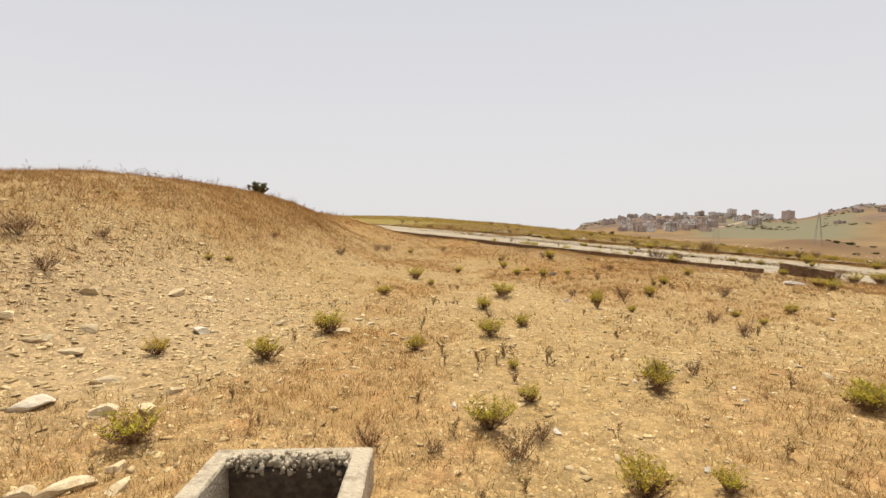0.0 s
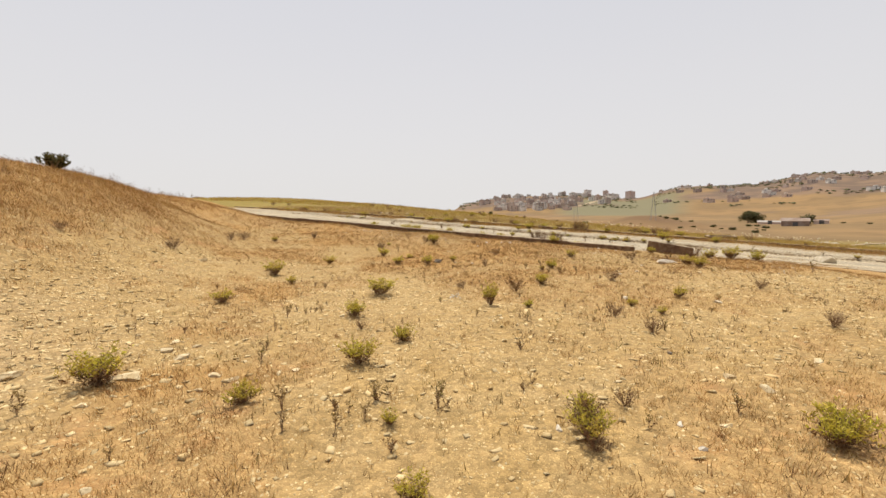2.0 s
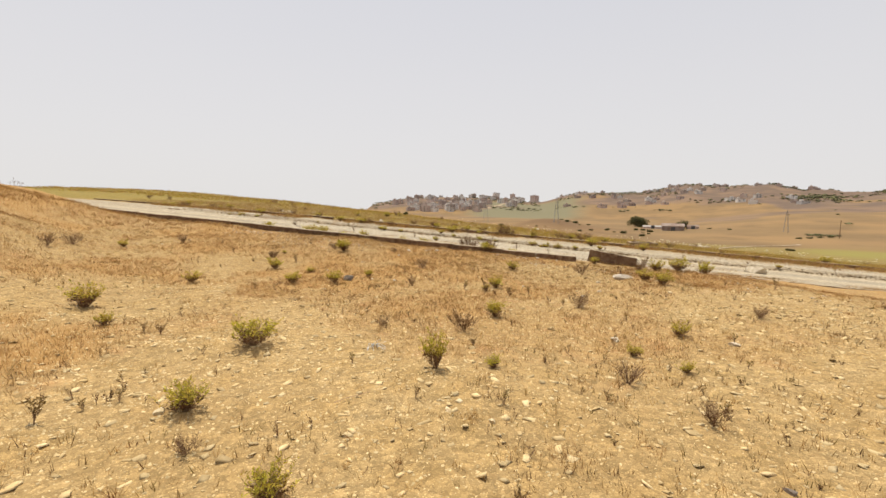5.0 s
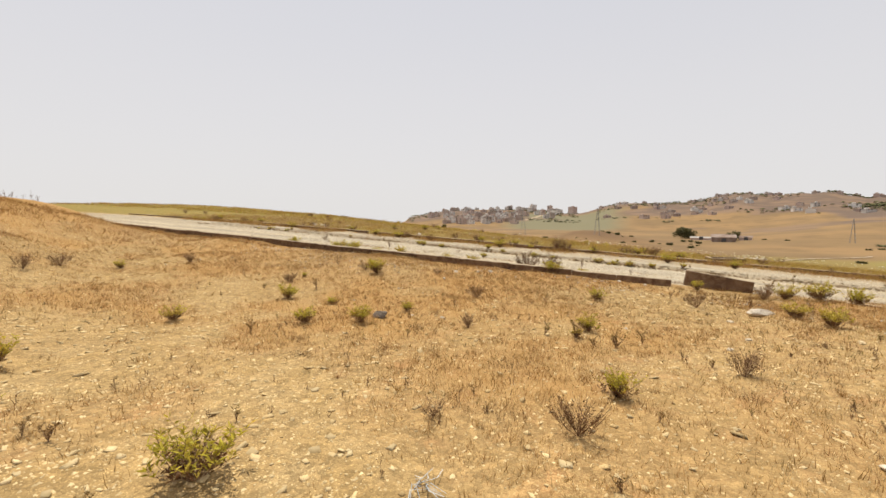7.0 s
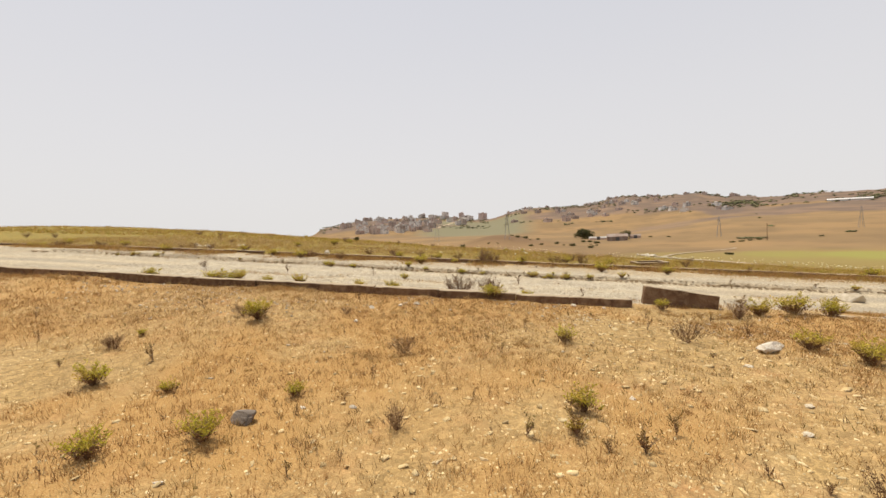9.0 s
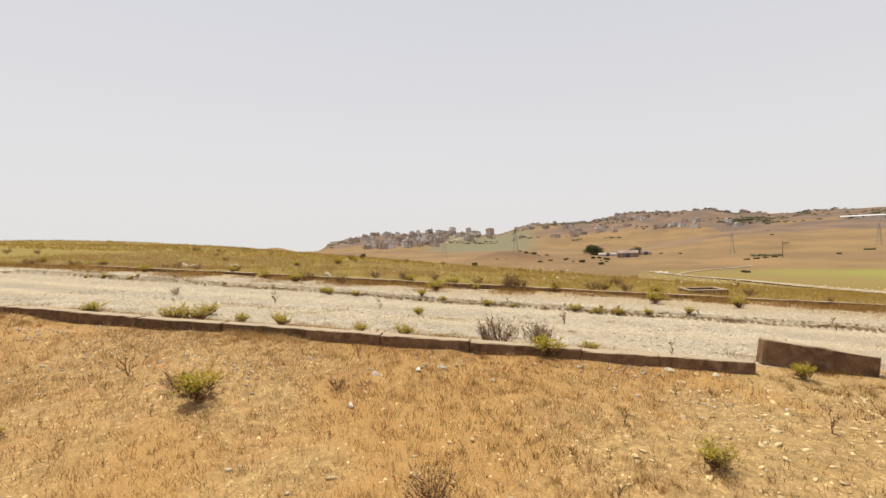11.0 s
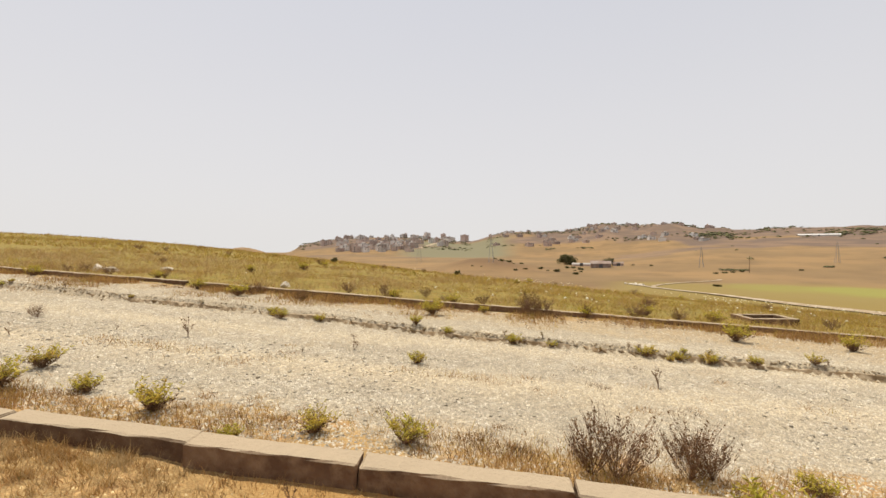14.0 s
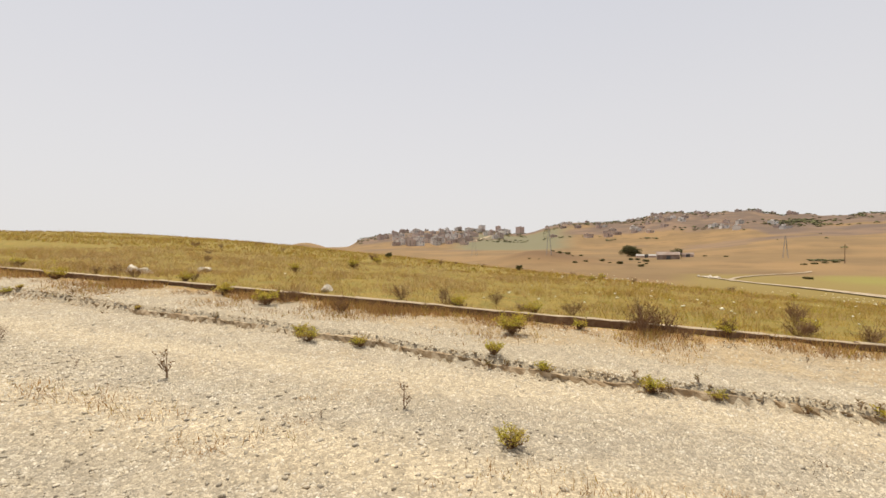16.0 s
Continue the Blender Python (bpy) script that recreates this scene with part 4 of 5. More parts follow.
# brown and green bushes along the far wall
for k in range(30):
    s, n = float(q.uniform(-14, 24)), float(q.choice((8.7, 8.9, 9.7, 10.0)) + q.normal(0, 0.15))
    grow(DEAD if k % 5 < 3 else SHRUB, *place(s, n), float(q.uniform(0.2, 0.42)), "scrubby bush in dry weeds beside the low wall", k, 1.2)
# scattered bushes in the field
for k in range(30):
    s, n = float(q.uniform(-22, 36)), float(q.uniform(11, 42))
    grow(DEAD if k % 3 else SHRUB, *place(s, n), float(q.uniform(0.3, 0.55)), "brown bush rising over the yellow-green weeds", k, 1.1)

# thistles along the crest of the mound, and the dark bush there
THISTLE = plant_kind("thistle", "thistle", "dry thistles on the crest", [(100 + k, 2, 0.16, 7, 0.09, 0.07, 4, 0.75, 0.011) for k in range(4)], TWIG, LEAF_DRY, "dry_foliage")
made = 0
while made < 240:
    y = float(q.uniform(3, 29))
    x = MOUND[0] + (y - MOUND[1]) * math.cos(MOUND[4]) + float(q.normal(0.9, 1.3))
    if along(x, y)[1] > -1 or float(vnoise(x, y, 1.6, 33)) < q.uniform(-0.8, 0.5):
        continue
    grow(THISTLE, x, y, float(q.uniform(0.15, 0.4)), "dry grey-brown thistle on the crest of the mound", made)
    made += 1
grow(SCRUB, -7.6, 18.4, 0.48, "dense dark-green bush on the crest of the mound", 1, 1.15)
for k, (az, dist) in enumerate(((39, 40), (22, 39))):
    grow(SCRUB, EX + dist * math.sin(radians(az)), EY + dist * math.cos(radians(az)), 0.5, "dark bush in the yellow field", k)


# ---- loose ground cover ----
def scatter(count, xs, ys, keep, rng):
    x, y = rng.uniform(*xs, count), rng.uniform(*ys, count)
    ok = rng.random(count) < keep(x, y)
    return x[ok], y[ok]


def stuff(name, me, label, category):
    return tagged(new(name, me), label, category, kind="stuff")


def slope_share(x, y):
    c = cover(x, y)
    n = along(x, y)[1]
    return np.clip(0.35 + 0.65 * c["scree"] + 0.35 * (1 - c["straw"]) + 0.2 * vnoise(x, y, 0.7, 41), 0.05, 1) * (n < -0.05)


x, y = scatter(75000, (-7, 11), (0.8, 12), slope_share, rng)
size = 0.012 + 0.03 * rng.random(len(x)) ** 2.5
stuff("loose_chips", pile_mesh("loose_chips", chips(on_land(x, y), size, 0.3, rng), CHIP_FACES, SHALE), "scattered small tan shale chips and pebbles on dry soil", "stones")
x, y = scatter(52000, (-8, 12), (0.8, 15), lambda x, y: (0.05 + 0.9 * cover(x, y)["scree"] + 0.3 * (1 - cover(x, y)["straw"])) * (along(x, y)[1] < -0.1), rng)
size = 0.014 + 0.07 * rng.random(len(x)) ** 3.3
stuff("shale_pieces", pile_mesh("shale_pieces", shards(on_land(x, y), size, 0.22, rng), BOX_FACES, SHALE), "flat broken shale pieces strewn over the slope", "stones")
x, y = scatter(60000, (-10, 16), (8, 24), lambda x, y: 0.6 * (along(x, y)[1] < -0.05), rng)
size = 0.014 + 0.032 * rng.random(len(x)) ** 2.5
stuff("loose_chips", pile_mesh("loose_chips", chips(on_land(x, y), size, 0.3, rng), CHIP_FACES, SHALE), "sparse small shale chips among dry grass", "stones")


a, b = rng.uniform(-8, 10, 5200), -np.abs(rng.normal(0.3, 1.5, 5200)) - 0.05
x, y = place(a, b)
ok = rng.random(len(x)) < np.clip(0.25 + 1.0 * vnoise(x, y, 1.2, 79), 0, 1)
P = on_land(x[ok], y[ok])
stuff("pale_pebbles", pile_mesh("pale_pebbles", shards(P, 0.012 + 0.04 * rng.random(len(P)) ** 3, 0.45, rng), BOX_FACES, ROADSTONE), "small pale pebbles strewn in straw below the kerb", "stones")


def along_road(count, s, n, rng):
    a, b = rng.uniform(*s, count), rng.uniform(*n, count)
    return place(a, b)


x, y = along_road(330000, (-5, 12), (0.5, 6.2), rng)
c = cover(x, y)
ok = rng.random(len(x)) < 0.55 + 0.3 * vnoise(x, y, 1.1, 43) + 0.35 * c["grit"] - 0.3 * c["tread"]
x, y = x[ok], y[ok]
size = 0.009 + 0.03 * rng.random(len(x)) ** 3
stuff("road_gravel", pile_mesh("road_gravel", chips(on_land(x, y), size, 0.38, rng), CHIP_FACES, ROADSTONE), "pale crushed limestone gravel on the road", "gravel")
x, y = along_road(9000, (-4, 13), (0.6, 4.4), rng)
ok = rng.random(len(x)) < np.clip(0.9 * vnoise(x, y, 1.6, 44) + 0.5 * cover(x, y)["grit"], 0, 1)
x, y = x[ok], y[ok]
stuff("road_stones", pile_mesh("road_stones", shards(on_land(x, y), 0.014 + 0.035 * rng.random(len(x)) ** 2, 0.4, rng), BOX_FACES, ROADSTONE), "coarse pale limestone lumps in the roadbed", "gravel")
x, y = along_road(22000, (-14, 20), (5.0, 9.1), rng)
size = 0.014 + 0.04 * rng.random(len(x)) ** 3
stuff("verge_gravel", pile_mesh("verge_gravel", chips(on_land(x, y), size, 0.5, rng), CHIP_FACES, ROADSTONE), "pale stones on the verge below the low wall", "gravel")
s = rng.uniform(-14, 20, 5200)
x, y = place(s, 5.4)
x, y = place(s, road_edge(x, y, s) + rng.normal(0.03, 0.07, len(s)))


def road_ledge():
    """The eroded lip along the road's far edge: a crumbling upright face and a strip of crust above it."""
    V, F, slots = [], [], []
    g = random.Random(8)
    k = 0
    s0 = -15.0
    while s0 < 21:
        x, y = place(s0, 5.4)
        e = float(road_edge(np.array(x), np.array(y), s0)) + 0.07 * noise.noise(Vector((s0 * 1.7, 1, 0))) + 0.03 * noise.noise(Vector((s0 * 6, 2, 0)))
        tall = 0.075 + 0.05 * noise.noise(Vector((s0 * 0.8, 3, 0))) + 0.02 * noise.noise(Vector((s0 * 5, 4, 0)))
        low = ground_at(*place(s0, e - 0.12))
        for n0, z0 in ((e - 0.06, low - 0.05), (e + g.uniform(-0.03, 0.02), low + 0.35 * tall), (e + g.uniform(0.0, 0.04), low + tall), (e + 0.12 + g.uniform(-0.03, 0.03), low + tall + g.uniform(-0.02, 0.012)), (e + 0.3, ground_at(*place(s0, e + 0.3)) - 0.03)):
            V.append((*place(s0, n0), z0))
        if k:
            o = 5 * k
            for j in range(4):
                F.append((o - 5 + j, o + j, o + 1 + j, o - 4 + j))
                # slot 0 is the face, its shadow put into the soil colour; slot 1 the crust
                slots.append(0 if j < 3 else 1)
        k += 1
        s0 += 0.07 + g.uniform(-0.02, 0.02)
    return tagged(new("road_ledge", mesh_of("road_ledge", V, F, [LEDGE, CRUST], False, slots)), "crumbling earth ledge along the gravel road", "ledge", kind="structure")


road_ledge()
stuff("ledge_clods", pile_mesh("ledge_clods", shards(on_land(x, y), 0.008 + 0.03 * rng.random(len(s)) ** 2.5, 0.6, rng), BOX_FACES, CLOD), "brown clods and stones along the eroded road ledge", "stones")


def tufts(count, xs, ys, keep, per, spread, height, width, lean, rng):
    x, y = scatter(count, xs, ys, keep, rng)
    x, y = np.repeat(x, per), np.repeat(y, per)
    h = np.repeat(rng.uniform(0.6, 1.3, len(x) // per), per) * rng.uniform(*height, len(x))
    x, y = x + rng.normal(0, spread, len(x)), y + rng.normal(0, spread, len(x))
    return blades(on_land(x, y, 0.006), h, width * rng.uniform(0.6, 1.4, len(x)), lean, rng)


def dry_share(x, y):
    return (0.03 + 0.97 * cover(x, y)["straw"] ** 1.5) * (along(x, y)[1] < -0.02)


V = tufts(85000, (-8, 14), (0.8, 21), dry_share, 8, 0.035, (0.02, 0.085), 0.0055, 0.9, rng)
ruddy = cover(V[::8, 0, 0], V[::8, 0, 1])["rust"]
pick = rng.random(len(ruddy))
mix3 = np.repeat(np.where(pick < 0.12 + 0.6 * ruddy, 1, np.where(pick < 0.72, 0, 2)), 8)
stuff("dry_grass", pile_mesh("dry_grass", V, [(0, 1, 2)], [GOLD, RUST, PALE], mix3), "short golden dry grass and straw over the slope", "grass")
def fluffy(count, s, n, per, radius, height, keep, rng):
    """Clumps of dry grass: many fine blades fanning out from each."""
    a, b = rng.uniform(*s, count), rng.uniform(*n, count)
    x, y = place(a, b)
    ok = rng.random(count) < keep(x, y)
    x, y = x[ok], y[ok]
    r = np.repeat(radius * rng.uniform(0.5, 1.3, len(x)), per)
    h = np.repeat(rng.uniform(*height, len(x)), per) * rng.uniform(0.5, 1.2, len(r))
    x, y = np.repeat(x, per) + rng.normal(0, 1, len(r)) * r * 0.5, np.repeat(y, per) + rng.normal(0, 1, len(r)) * r * 0.5
    return blades(on_land(x, y, 0.005), h, 0.005 * rng.uniform(0.6, 1.4, len(r)), 1.1, rng)


patches = lambda x, y: np.clip(0.3 + 1.1 * vnoise(x, y, 1.8, 71), 0, 1)
V = np.concatenate([fluffy(3000, (-9, 13), (-5.5, -0.04), 36, 0.08, (0.02, 0.075), patches, rng), fluffy(1100, (-9, 16), (-0.5, -0.03), 36, 0.07, (0.04, 0.12), patches, rng)])
stuff("straw_clumps", pile_mesh("straw_clumps", V, [(0, 1, 2)], [GOLD, RUST, PALE], np.repeat(rng.choice(3, len(V) // 36, p=(0.35, 0.2, 0.45)), 36)), "fluffy clumps of golden straw below the kerb", "grass")
V = fluffy(2600, (-9, 20), (-18, -5), 30, 0.07, (0.03, 0.09), lambda x, y: patches(x, y) * (0.2 + 0.8 * cover(x, y)["straw"]) * (along(x, y)[1] < -4), rng)
stuff("straw_clumps", pile_mesh("straw_clumps", V, [(0, 1, 2)], [GOLD, RUST, PALE], np.repeat(rng.choice(3, len(V) // 30, p=(0.45, 0.35, 0.2)), 30)), "low clumps of rusty dry grass on the slope", "grass")
V = tufts(42000, (-14, 2), (3, 26), lambda x, y: np.clip((land(x, y, False) - 0.5) / 1.2, 0, 1) * np.clip(0.75 + 0.7 * vnoise(x, y, 2.0, 77), 0, 1) * (along(x, y)[1] < -0.3), 6, 0.06, (0.04, 0.15), 0.010, 1.0, rng)
stuff("mound_grass", pile_mesh("mound_grass", V, [(0, 1, 2)], [GOLD, RUST], np.repeat(rng.choice(2, len(V) // 6, p=(0.5, 0.5)), 6)), "golden dry grass on the upper mound", "grass")


V = fluffy(2400, (-9, 22), (-19, -1.0), 70, 0.2, (0.025, 0.075), lambda x, y: np.clip(-0.05 + 1.0 * vnoise(x, y, 1.4, 73) + 0.3 * cover(x, y)["rust"], 0, 1), rng)
stuff("rusty_mats", pile_mesh("rusty_mats", V, [(0, 1, 2)], [RUST, GOLD, LEAF_DRY], np.repeat(rng.choice(3, len(V) // 70, p=(0.5, 0.22, 0.28)), 70)), "low rusty mats of withered creeping weeds on the slope", "weeds")
V = tufts(13000, (-4, 13), (1.5, 20), lambda x, y: np.clip(0.3 + 0.9 * vnoise(x, y, 1.9, 75), 0, 1) * (along(x, y)[1] < -0.2), 5, 0.02, (0.02, 0.09), 0.007, 0.65, rng)
stuff("sprouts", pile_mesh("sprouts", V, [(0, 1, 2)], [SPROUT, LEAF_DRY, GOLD], np.repeat(rng.choice(3, len(V) // 5, p=(0.45, 0.2, 0.35)), 5)), "thin olive-brown sprouts standing all over the stony slope", "weeds")


def rust_share(x, y):
    n = along(x, y)[1]
    return np.clip(0.45 + 0.9 * vnoise(x, y, 1.3, 45), 0, 1) * np.clip(1.25 + n / 4.5, 0, 1) * (n < -0.03)


V = tufts(17000, (-4, 14), (10, 28), rust_share, 9, 0.05, (0.02, 0.10), 0.005, 1.2, rng)
stuff("rusty_grass", pile_mesh("rusty_grass", V, [(0, 1, 2)], [RUST, GOLD], np.repeat(rng.choice(2, len(V) // 9, p=(0.6, 0.4)), 9)), "rusty-brown taller dry grass below the kerb", "grass")


def strip_tufts(count, s, n, spread_n, per, height, width, rng):
    a, b = rng.uniform(*s, count), rng.normal(n, spread_n, count)
    x, y = place(a, b)
    ok = (rng.random(count) < np.clip(0.45 + 1.0 * vnoise(x, y, 1.3, 47), 0, 1)) & (b > 0.25) & (b < 9.15)
    x, y = np.repeat(x[ok], per), np.repeat(y[ok], per)
    x, y = x + rng.normal(0, 0.06, len(x)), y + rng.normal(0, 0.06, len(x))
    return blades(on_land(x, y, 0.006), rng.uniform(*height, len(x)), width * rng.uniform(0.6, 1.4, len(x)), 0.8, rng)


V = np.concatenate([strip_tufts(12000, (-12, 20), 0.6, 0.32, 6, (0.02, 0.11), 0.006, rng), strip_tufts(11000, (-16, 24), 8.7, 0.42, 6, (0.06, 0.24), 0.011, rng),
                    strip_tufts(5000, (-14, 18), 7.7, 0.5, 6, (0.03, 0.12), 0.008, rng), strip_tufts(700, (-8, 8), 3.1, 0.15, 6, (0.03, 0.1), 0.006, rng)])
stuff("verge_grass", pile_mesh("verge_grass", V, [(0, 1, 2)], [GOLD, RUST, OLIVE], np.repeat(rng.choice(3, len(V) // 6, p=(0.4, 0.45, 0.15)), 6)), "dry brown grass strips along kerb and verge", "grass")


V = fluffy(900, (-9, 15), (0.28, 1.5), 44, 0.13, (0.03, 0.10), lambda x, y: np.clip(0.35 + 1.0 * vnoise(x, y, 1.3, 47), 0, 1) * np.clip(1.7 - along(x, y)[1], 0, 1), rng)
V = np.concatenate([V, fluffy(420, (-14, 20), (8.0, 9.15), 44, 0.2, (0.05, 0.16), patches, rng), fluffy(160, (-3, 10), (2.4, 4.6), 44, 0.14, (0.02, 0.07), lambda x, y: np.clip(-0.2 + 1.2 * vnoise(x, y, 1.5, 83), 0, 1), rng)])
stuff("verge_mats", pile_mesh("verge_mats", V, [(0, 1, 2)], [RUST, GOLD, LEAF_DRY], np.repeat(rng.choice(3, len(V) // 44, p=(0.5, 0.25, 0.25)), 44)), "rusty mats of dead weeds along kerb and verge", "weeds")


def weeds(count, s, n, height, width, keep, rng, per=5):
    a, b = rng.uniform(*s, count), rng.uniform(n[0] ** 0.5, n[1] ** 0.5, count) ** 2
    x, y = place(a, b)
    ok = rng.random(count) < keep(x, y)
    x, y = np.repeat(x[ok], per), np.repeat(y[ok], per)
    h = rng.uniform(*height, len(x)) * (0.85 + 0.7 * vnoise(x, y, 1.5, 53))
    x, y = x + rng.normal(0, 0.08, len(x)), y + rng.normal(0, 0.08, len(x))
    return blades(on_land(x, y, 0.01), h, width * rng.uniform(0.6, 1.4, len(x)), 1.0, rng)


patchy = lambda x, y: np.clip(0.65 + 0.5 * vnoise(x, y, 2.2, 49) + 0.3 * vnoise(x, y, 0.8, 50), 0.1, 1)
V = weeds(34000, (-22, 28), (9.45, 24), (0.06, 0.26), 0.012, patchy, rng)
up = along(V[::5, 0, 0], V[::5, 0, 1])[0]
pick = rng.random(len(up)) - 0.5 * ease(-4, 11, up) - 0.25 * vnoise(V[::5, 0, 0], V[::5, 0, 1], 3.5, 81)
stuff("field_weeds", pile_mesh("field_weeds", V, [(0, 1, 2)], [OLIVE, GOLD, PALE], np.repeat(np.where(pick > 0.38, 0, np.where(pick > 0.06, 1, 2)), 5)), "tall yellow-green weeds and dry grass in the field", "grass")
V = weeds(26000, (-50, 70), (22, 70), (0.08, 0.3), 0.045, patchy, rng)
stuff("field_weeds", pile_mesh("field_weeds", V, [(0, 1, 2)], [OLIVE, GOLD], np.repeat(rng.choice(2, len(V) // 5, p=(0.68, 0.32)), 5)), "yellow-green weeds over the far part of the field", "grass")
V = fluffy(1500, (-20, 26), (9.55, 24), 26, 0.16, (0.12, 0.38), patches, rng)
stuff("weed_clumps", pile_mesh("weed_clumps", V, [(0, 1, 2)], [OLIVE, GOLD, LEAF, RUST], np.repeat(rng.choice(4, len(V) // 26, p=(0.5, 0.25, 0.13, 0.12)), 26)), "taller clumps of yellow-green weeds in the field", "grass")
a, b = rng.uniform(-24, 20, 1500), rng.uniform(9.6, 30, 1500)
x, y = place(a, b)
ok = rng.random(1500) < np.clip(0.3 + 0.8 * vnoise(x, y, 4, 51), 0, 1) * (1 - ease(-2, 12, a))
P = on_land(x[ok], y[ok])
P[:, 2] += rng.uniform(0.25, 0.42, len(P))
stuff("field_flowers", pile_mesh("field_flowers", shards(P, rng.uniform(0.03, 0.07, len(P)), 0.4, rng), BOX_FACES, FLOWER), "small whitish flower heads over the field weeds", "flowers")


# ---- far country ----
def polar(az, dist):
    return EX + dist * math.sin(radians(az)), EY + dist * math.cos(radians(az))


BRICK = mat("raw_brick_render", (0.46, 0.34, 0.28), 0.9, [(0.54, 0.45, 0.38)], 0.05, obj_random=0.3)
PAINT = mat("sunlit_render", (0.70, 0.65, 0.59), 0.9, [(0.60, 0.54, 0.48)], 0.05, obj_random=0.25)
ROOFING = mat("grey_roof_slab", (0.40, 0.36, 0.32), 0.9, [(0.30, 0.27, 0.24)], 0.05, obj_random=0.2)
SHADE_GLASS = mat("dark_window", (0.06, 0.06, 0.065), 0.3, spec=0.5)
METAL = mat("galvanised_steel", (0.26, 0.25, 0.24), 0.6, [(0.2, 0.18, 0.16)], 0.5)
BARN_ROOF = mat("rusty_sheet_roof", (0.22, 0.15, 0.11), 0.8, [(0.3, 0.24, 0.2)], 0.3)
TIN = mat("white_sheet_roof", (0.55, 0.53, 0.50), 0.7, [(0.55, 0.52, 0.48)], 0.1)
DIRT = mat("pale_dirt_track", (0.30, 0.225, 0.14), 0.95, [(0.30, 0.21, 0.12), (0.40, 0.32, 0.22)], 0.1)


def box_into(bm, lx, ly, lz, x=0.0, y=0.0, z=0.0):
    made = bmesh.ops.create_cube(bm, size=1)["verts"]
    bmesh.ops.scale(bm, vec=(lx, ly, lz), verts=made)
    bmesh.ops.translate(bm, vec=(x, y, z + lz / 2), verts=made)


def box_mesh(name, material, *boxes):
    bm = bmesh.new()
    for b in boxes:
        box_into(bm, *b)
    return finish(name, bm, material)


def house(x, y, lx, ly, lz, brick, label, k, group="houses of the hill town", storeys=3):
    r = random.Random(k * 7 + 1)
    skin = BRICK if brick else PAINT
    ob = thing("house", x, y, ground_at(x, y) - 1.5, label, "house", group, turn=r.uniform(-35, 35))
    for nm, me in (("wall", box_mesh("wall", skin, (lx, ly, lz + 1.5))), ("roof", box_mesh("roof", ROOFING, (lx + 0.5, ly + 0.5, 0.4, 0, 0, lz + 1.5))),
                   ("stair_head", box_mesh("stair_head", skin, (lx * 0.3, ly * 0.35, 2.4, lx * r.uniform(-0.3, 0.3), ly * 0.1, lz + 1.9)))):
        c = new(nm, me)
        c.parent = ob
    pane = box_mesh("window", SHADE_GLASS, (1.5, 0.3, 1.7))
    for level in range(storeys):
        for column in range(max(2, int(lx / 4.5))):
            if r.random() < 0.3:
                continue
            c = new("window", pane)
            c.parent = ob
            c.matrix_basis = pose((column + 0.5) / max(2, int(lx / 4.5)) * lx - lx / 2, -ly / 2 - 0.02, 1.5 + lz / storeys * level + 1.0)
    return ob


r = random.Random(5)
for k in range(110):
    az = r.uniform(21, 37.5) if k < 60 else r.uniform(23, 32.5)
    dist = r.uniform(1000, 1480) if k < 60 else r.uniform(780, 1000)
    wide, tall = r.uniform(9, 16), r.choice((6, 7, 9, 10, 12))
    brick = r.random() < 0.6
    house(*polar(az, dist), wide, r.uniform(9, 14), tall, brick, "flat-roofed brown brick house of the far hill town" if brick else "flat-roofed pale rendered house of the far hill town", k, storeys=max(2, tall // 3))
house(*polar(39.1, 1490), 25, 18, 25, True, "tall lone apartment block on the skyline", 900, storeys=7)
house(*polar(36.3, 1450), 16, 14, 20, True, "tall brown apartment house on the skyline", 901, storeys=6)
house(*polar(34.2, 1440), 18, 14, 18, False, "pale apartment house on the skyline", 902, storeys=5)
for k in range(60):
    az, dist = r.uniform(42.5, 68), r.uniform(860, 1450)
    house(*polar(az, dist), r.uniform(8, 15), r.uniform(8, 12), r.choice((4, 5, 6)), r.random() < 0.7, "small house among scrub on the far hillside", 200 + k, "houses of the far hillside", 2)


def crowns(count, azs, dists, size, keep, seed, name, label):
    """Far trees and scrub too many to count: ragged low clumps in one mesh."""
    g = np.random.default_rng(seed)
    bm = bmesh.new()
    bmesh.ops.create_icosphere(bm, subdivisions=1, radius=0.5)
    ball = np.array([v.co[:] for v in bm.verts])
    faces = [tuple(v.index for v in f.verts) for f in bm.faces]
    bm.free()
    a, d = g.uniform(*azs, count), g.uniform(*dists, count)
    x, y = EX + d * np.sin(np.radians(a)), EY + d * np.cos(np.radians(a))
    ok = g.random(count) < keep(x, y, a, d)
    P = on_land(x[ok], y[ok])
    k = len(P)
    V = ball[None] * g.uniform(0.55, 1.25, (k, len(ball), 1)) * (g.uniform(*size, k)[:, None, None] * np.array([1.5, 1.5, 1.0]))
    V[..., 2] = np.abs(V[..., 2]) * 1.1
    return stuff(name, pile_mesh(name, V + P[:, None], faces, LEAF_DARK), label, "trees")


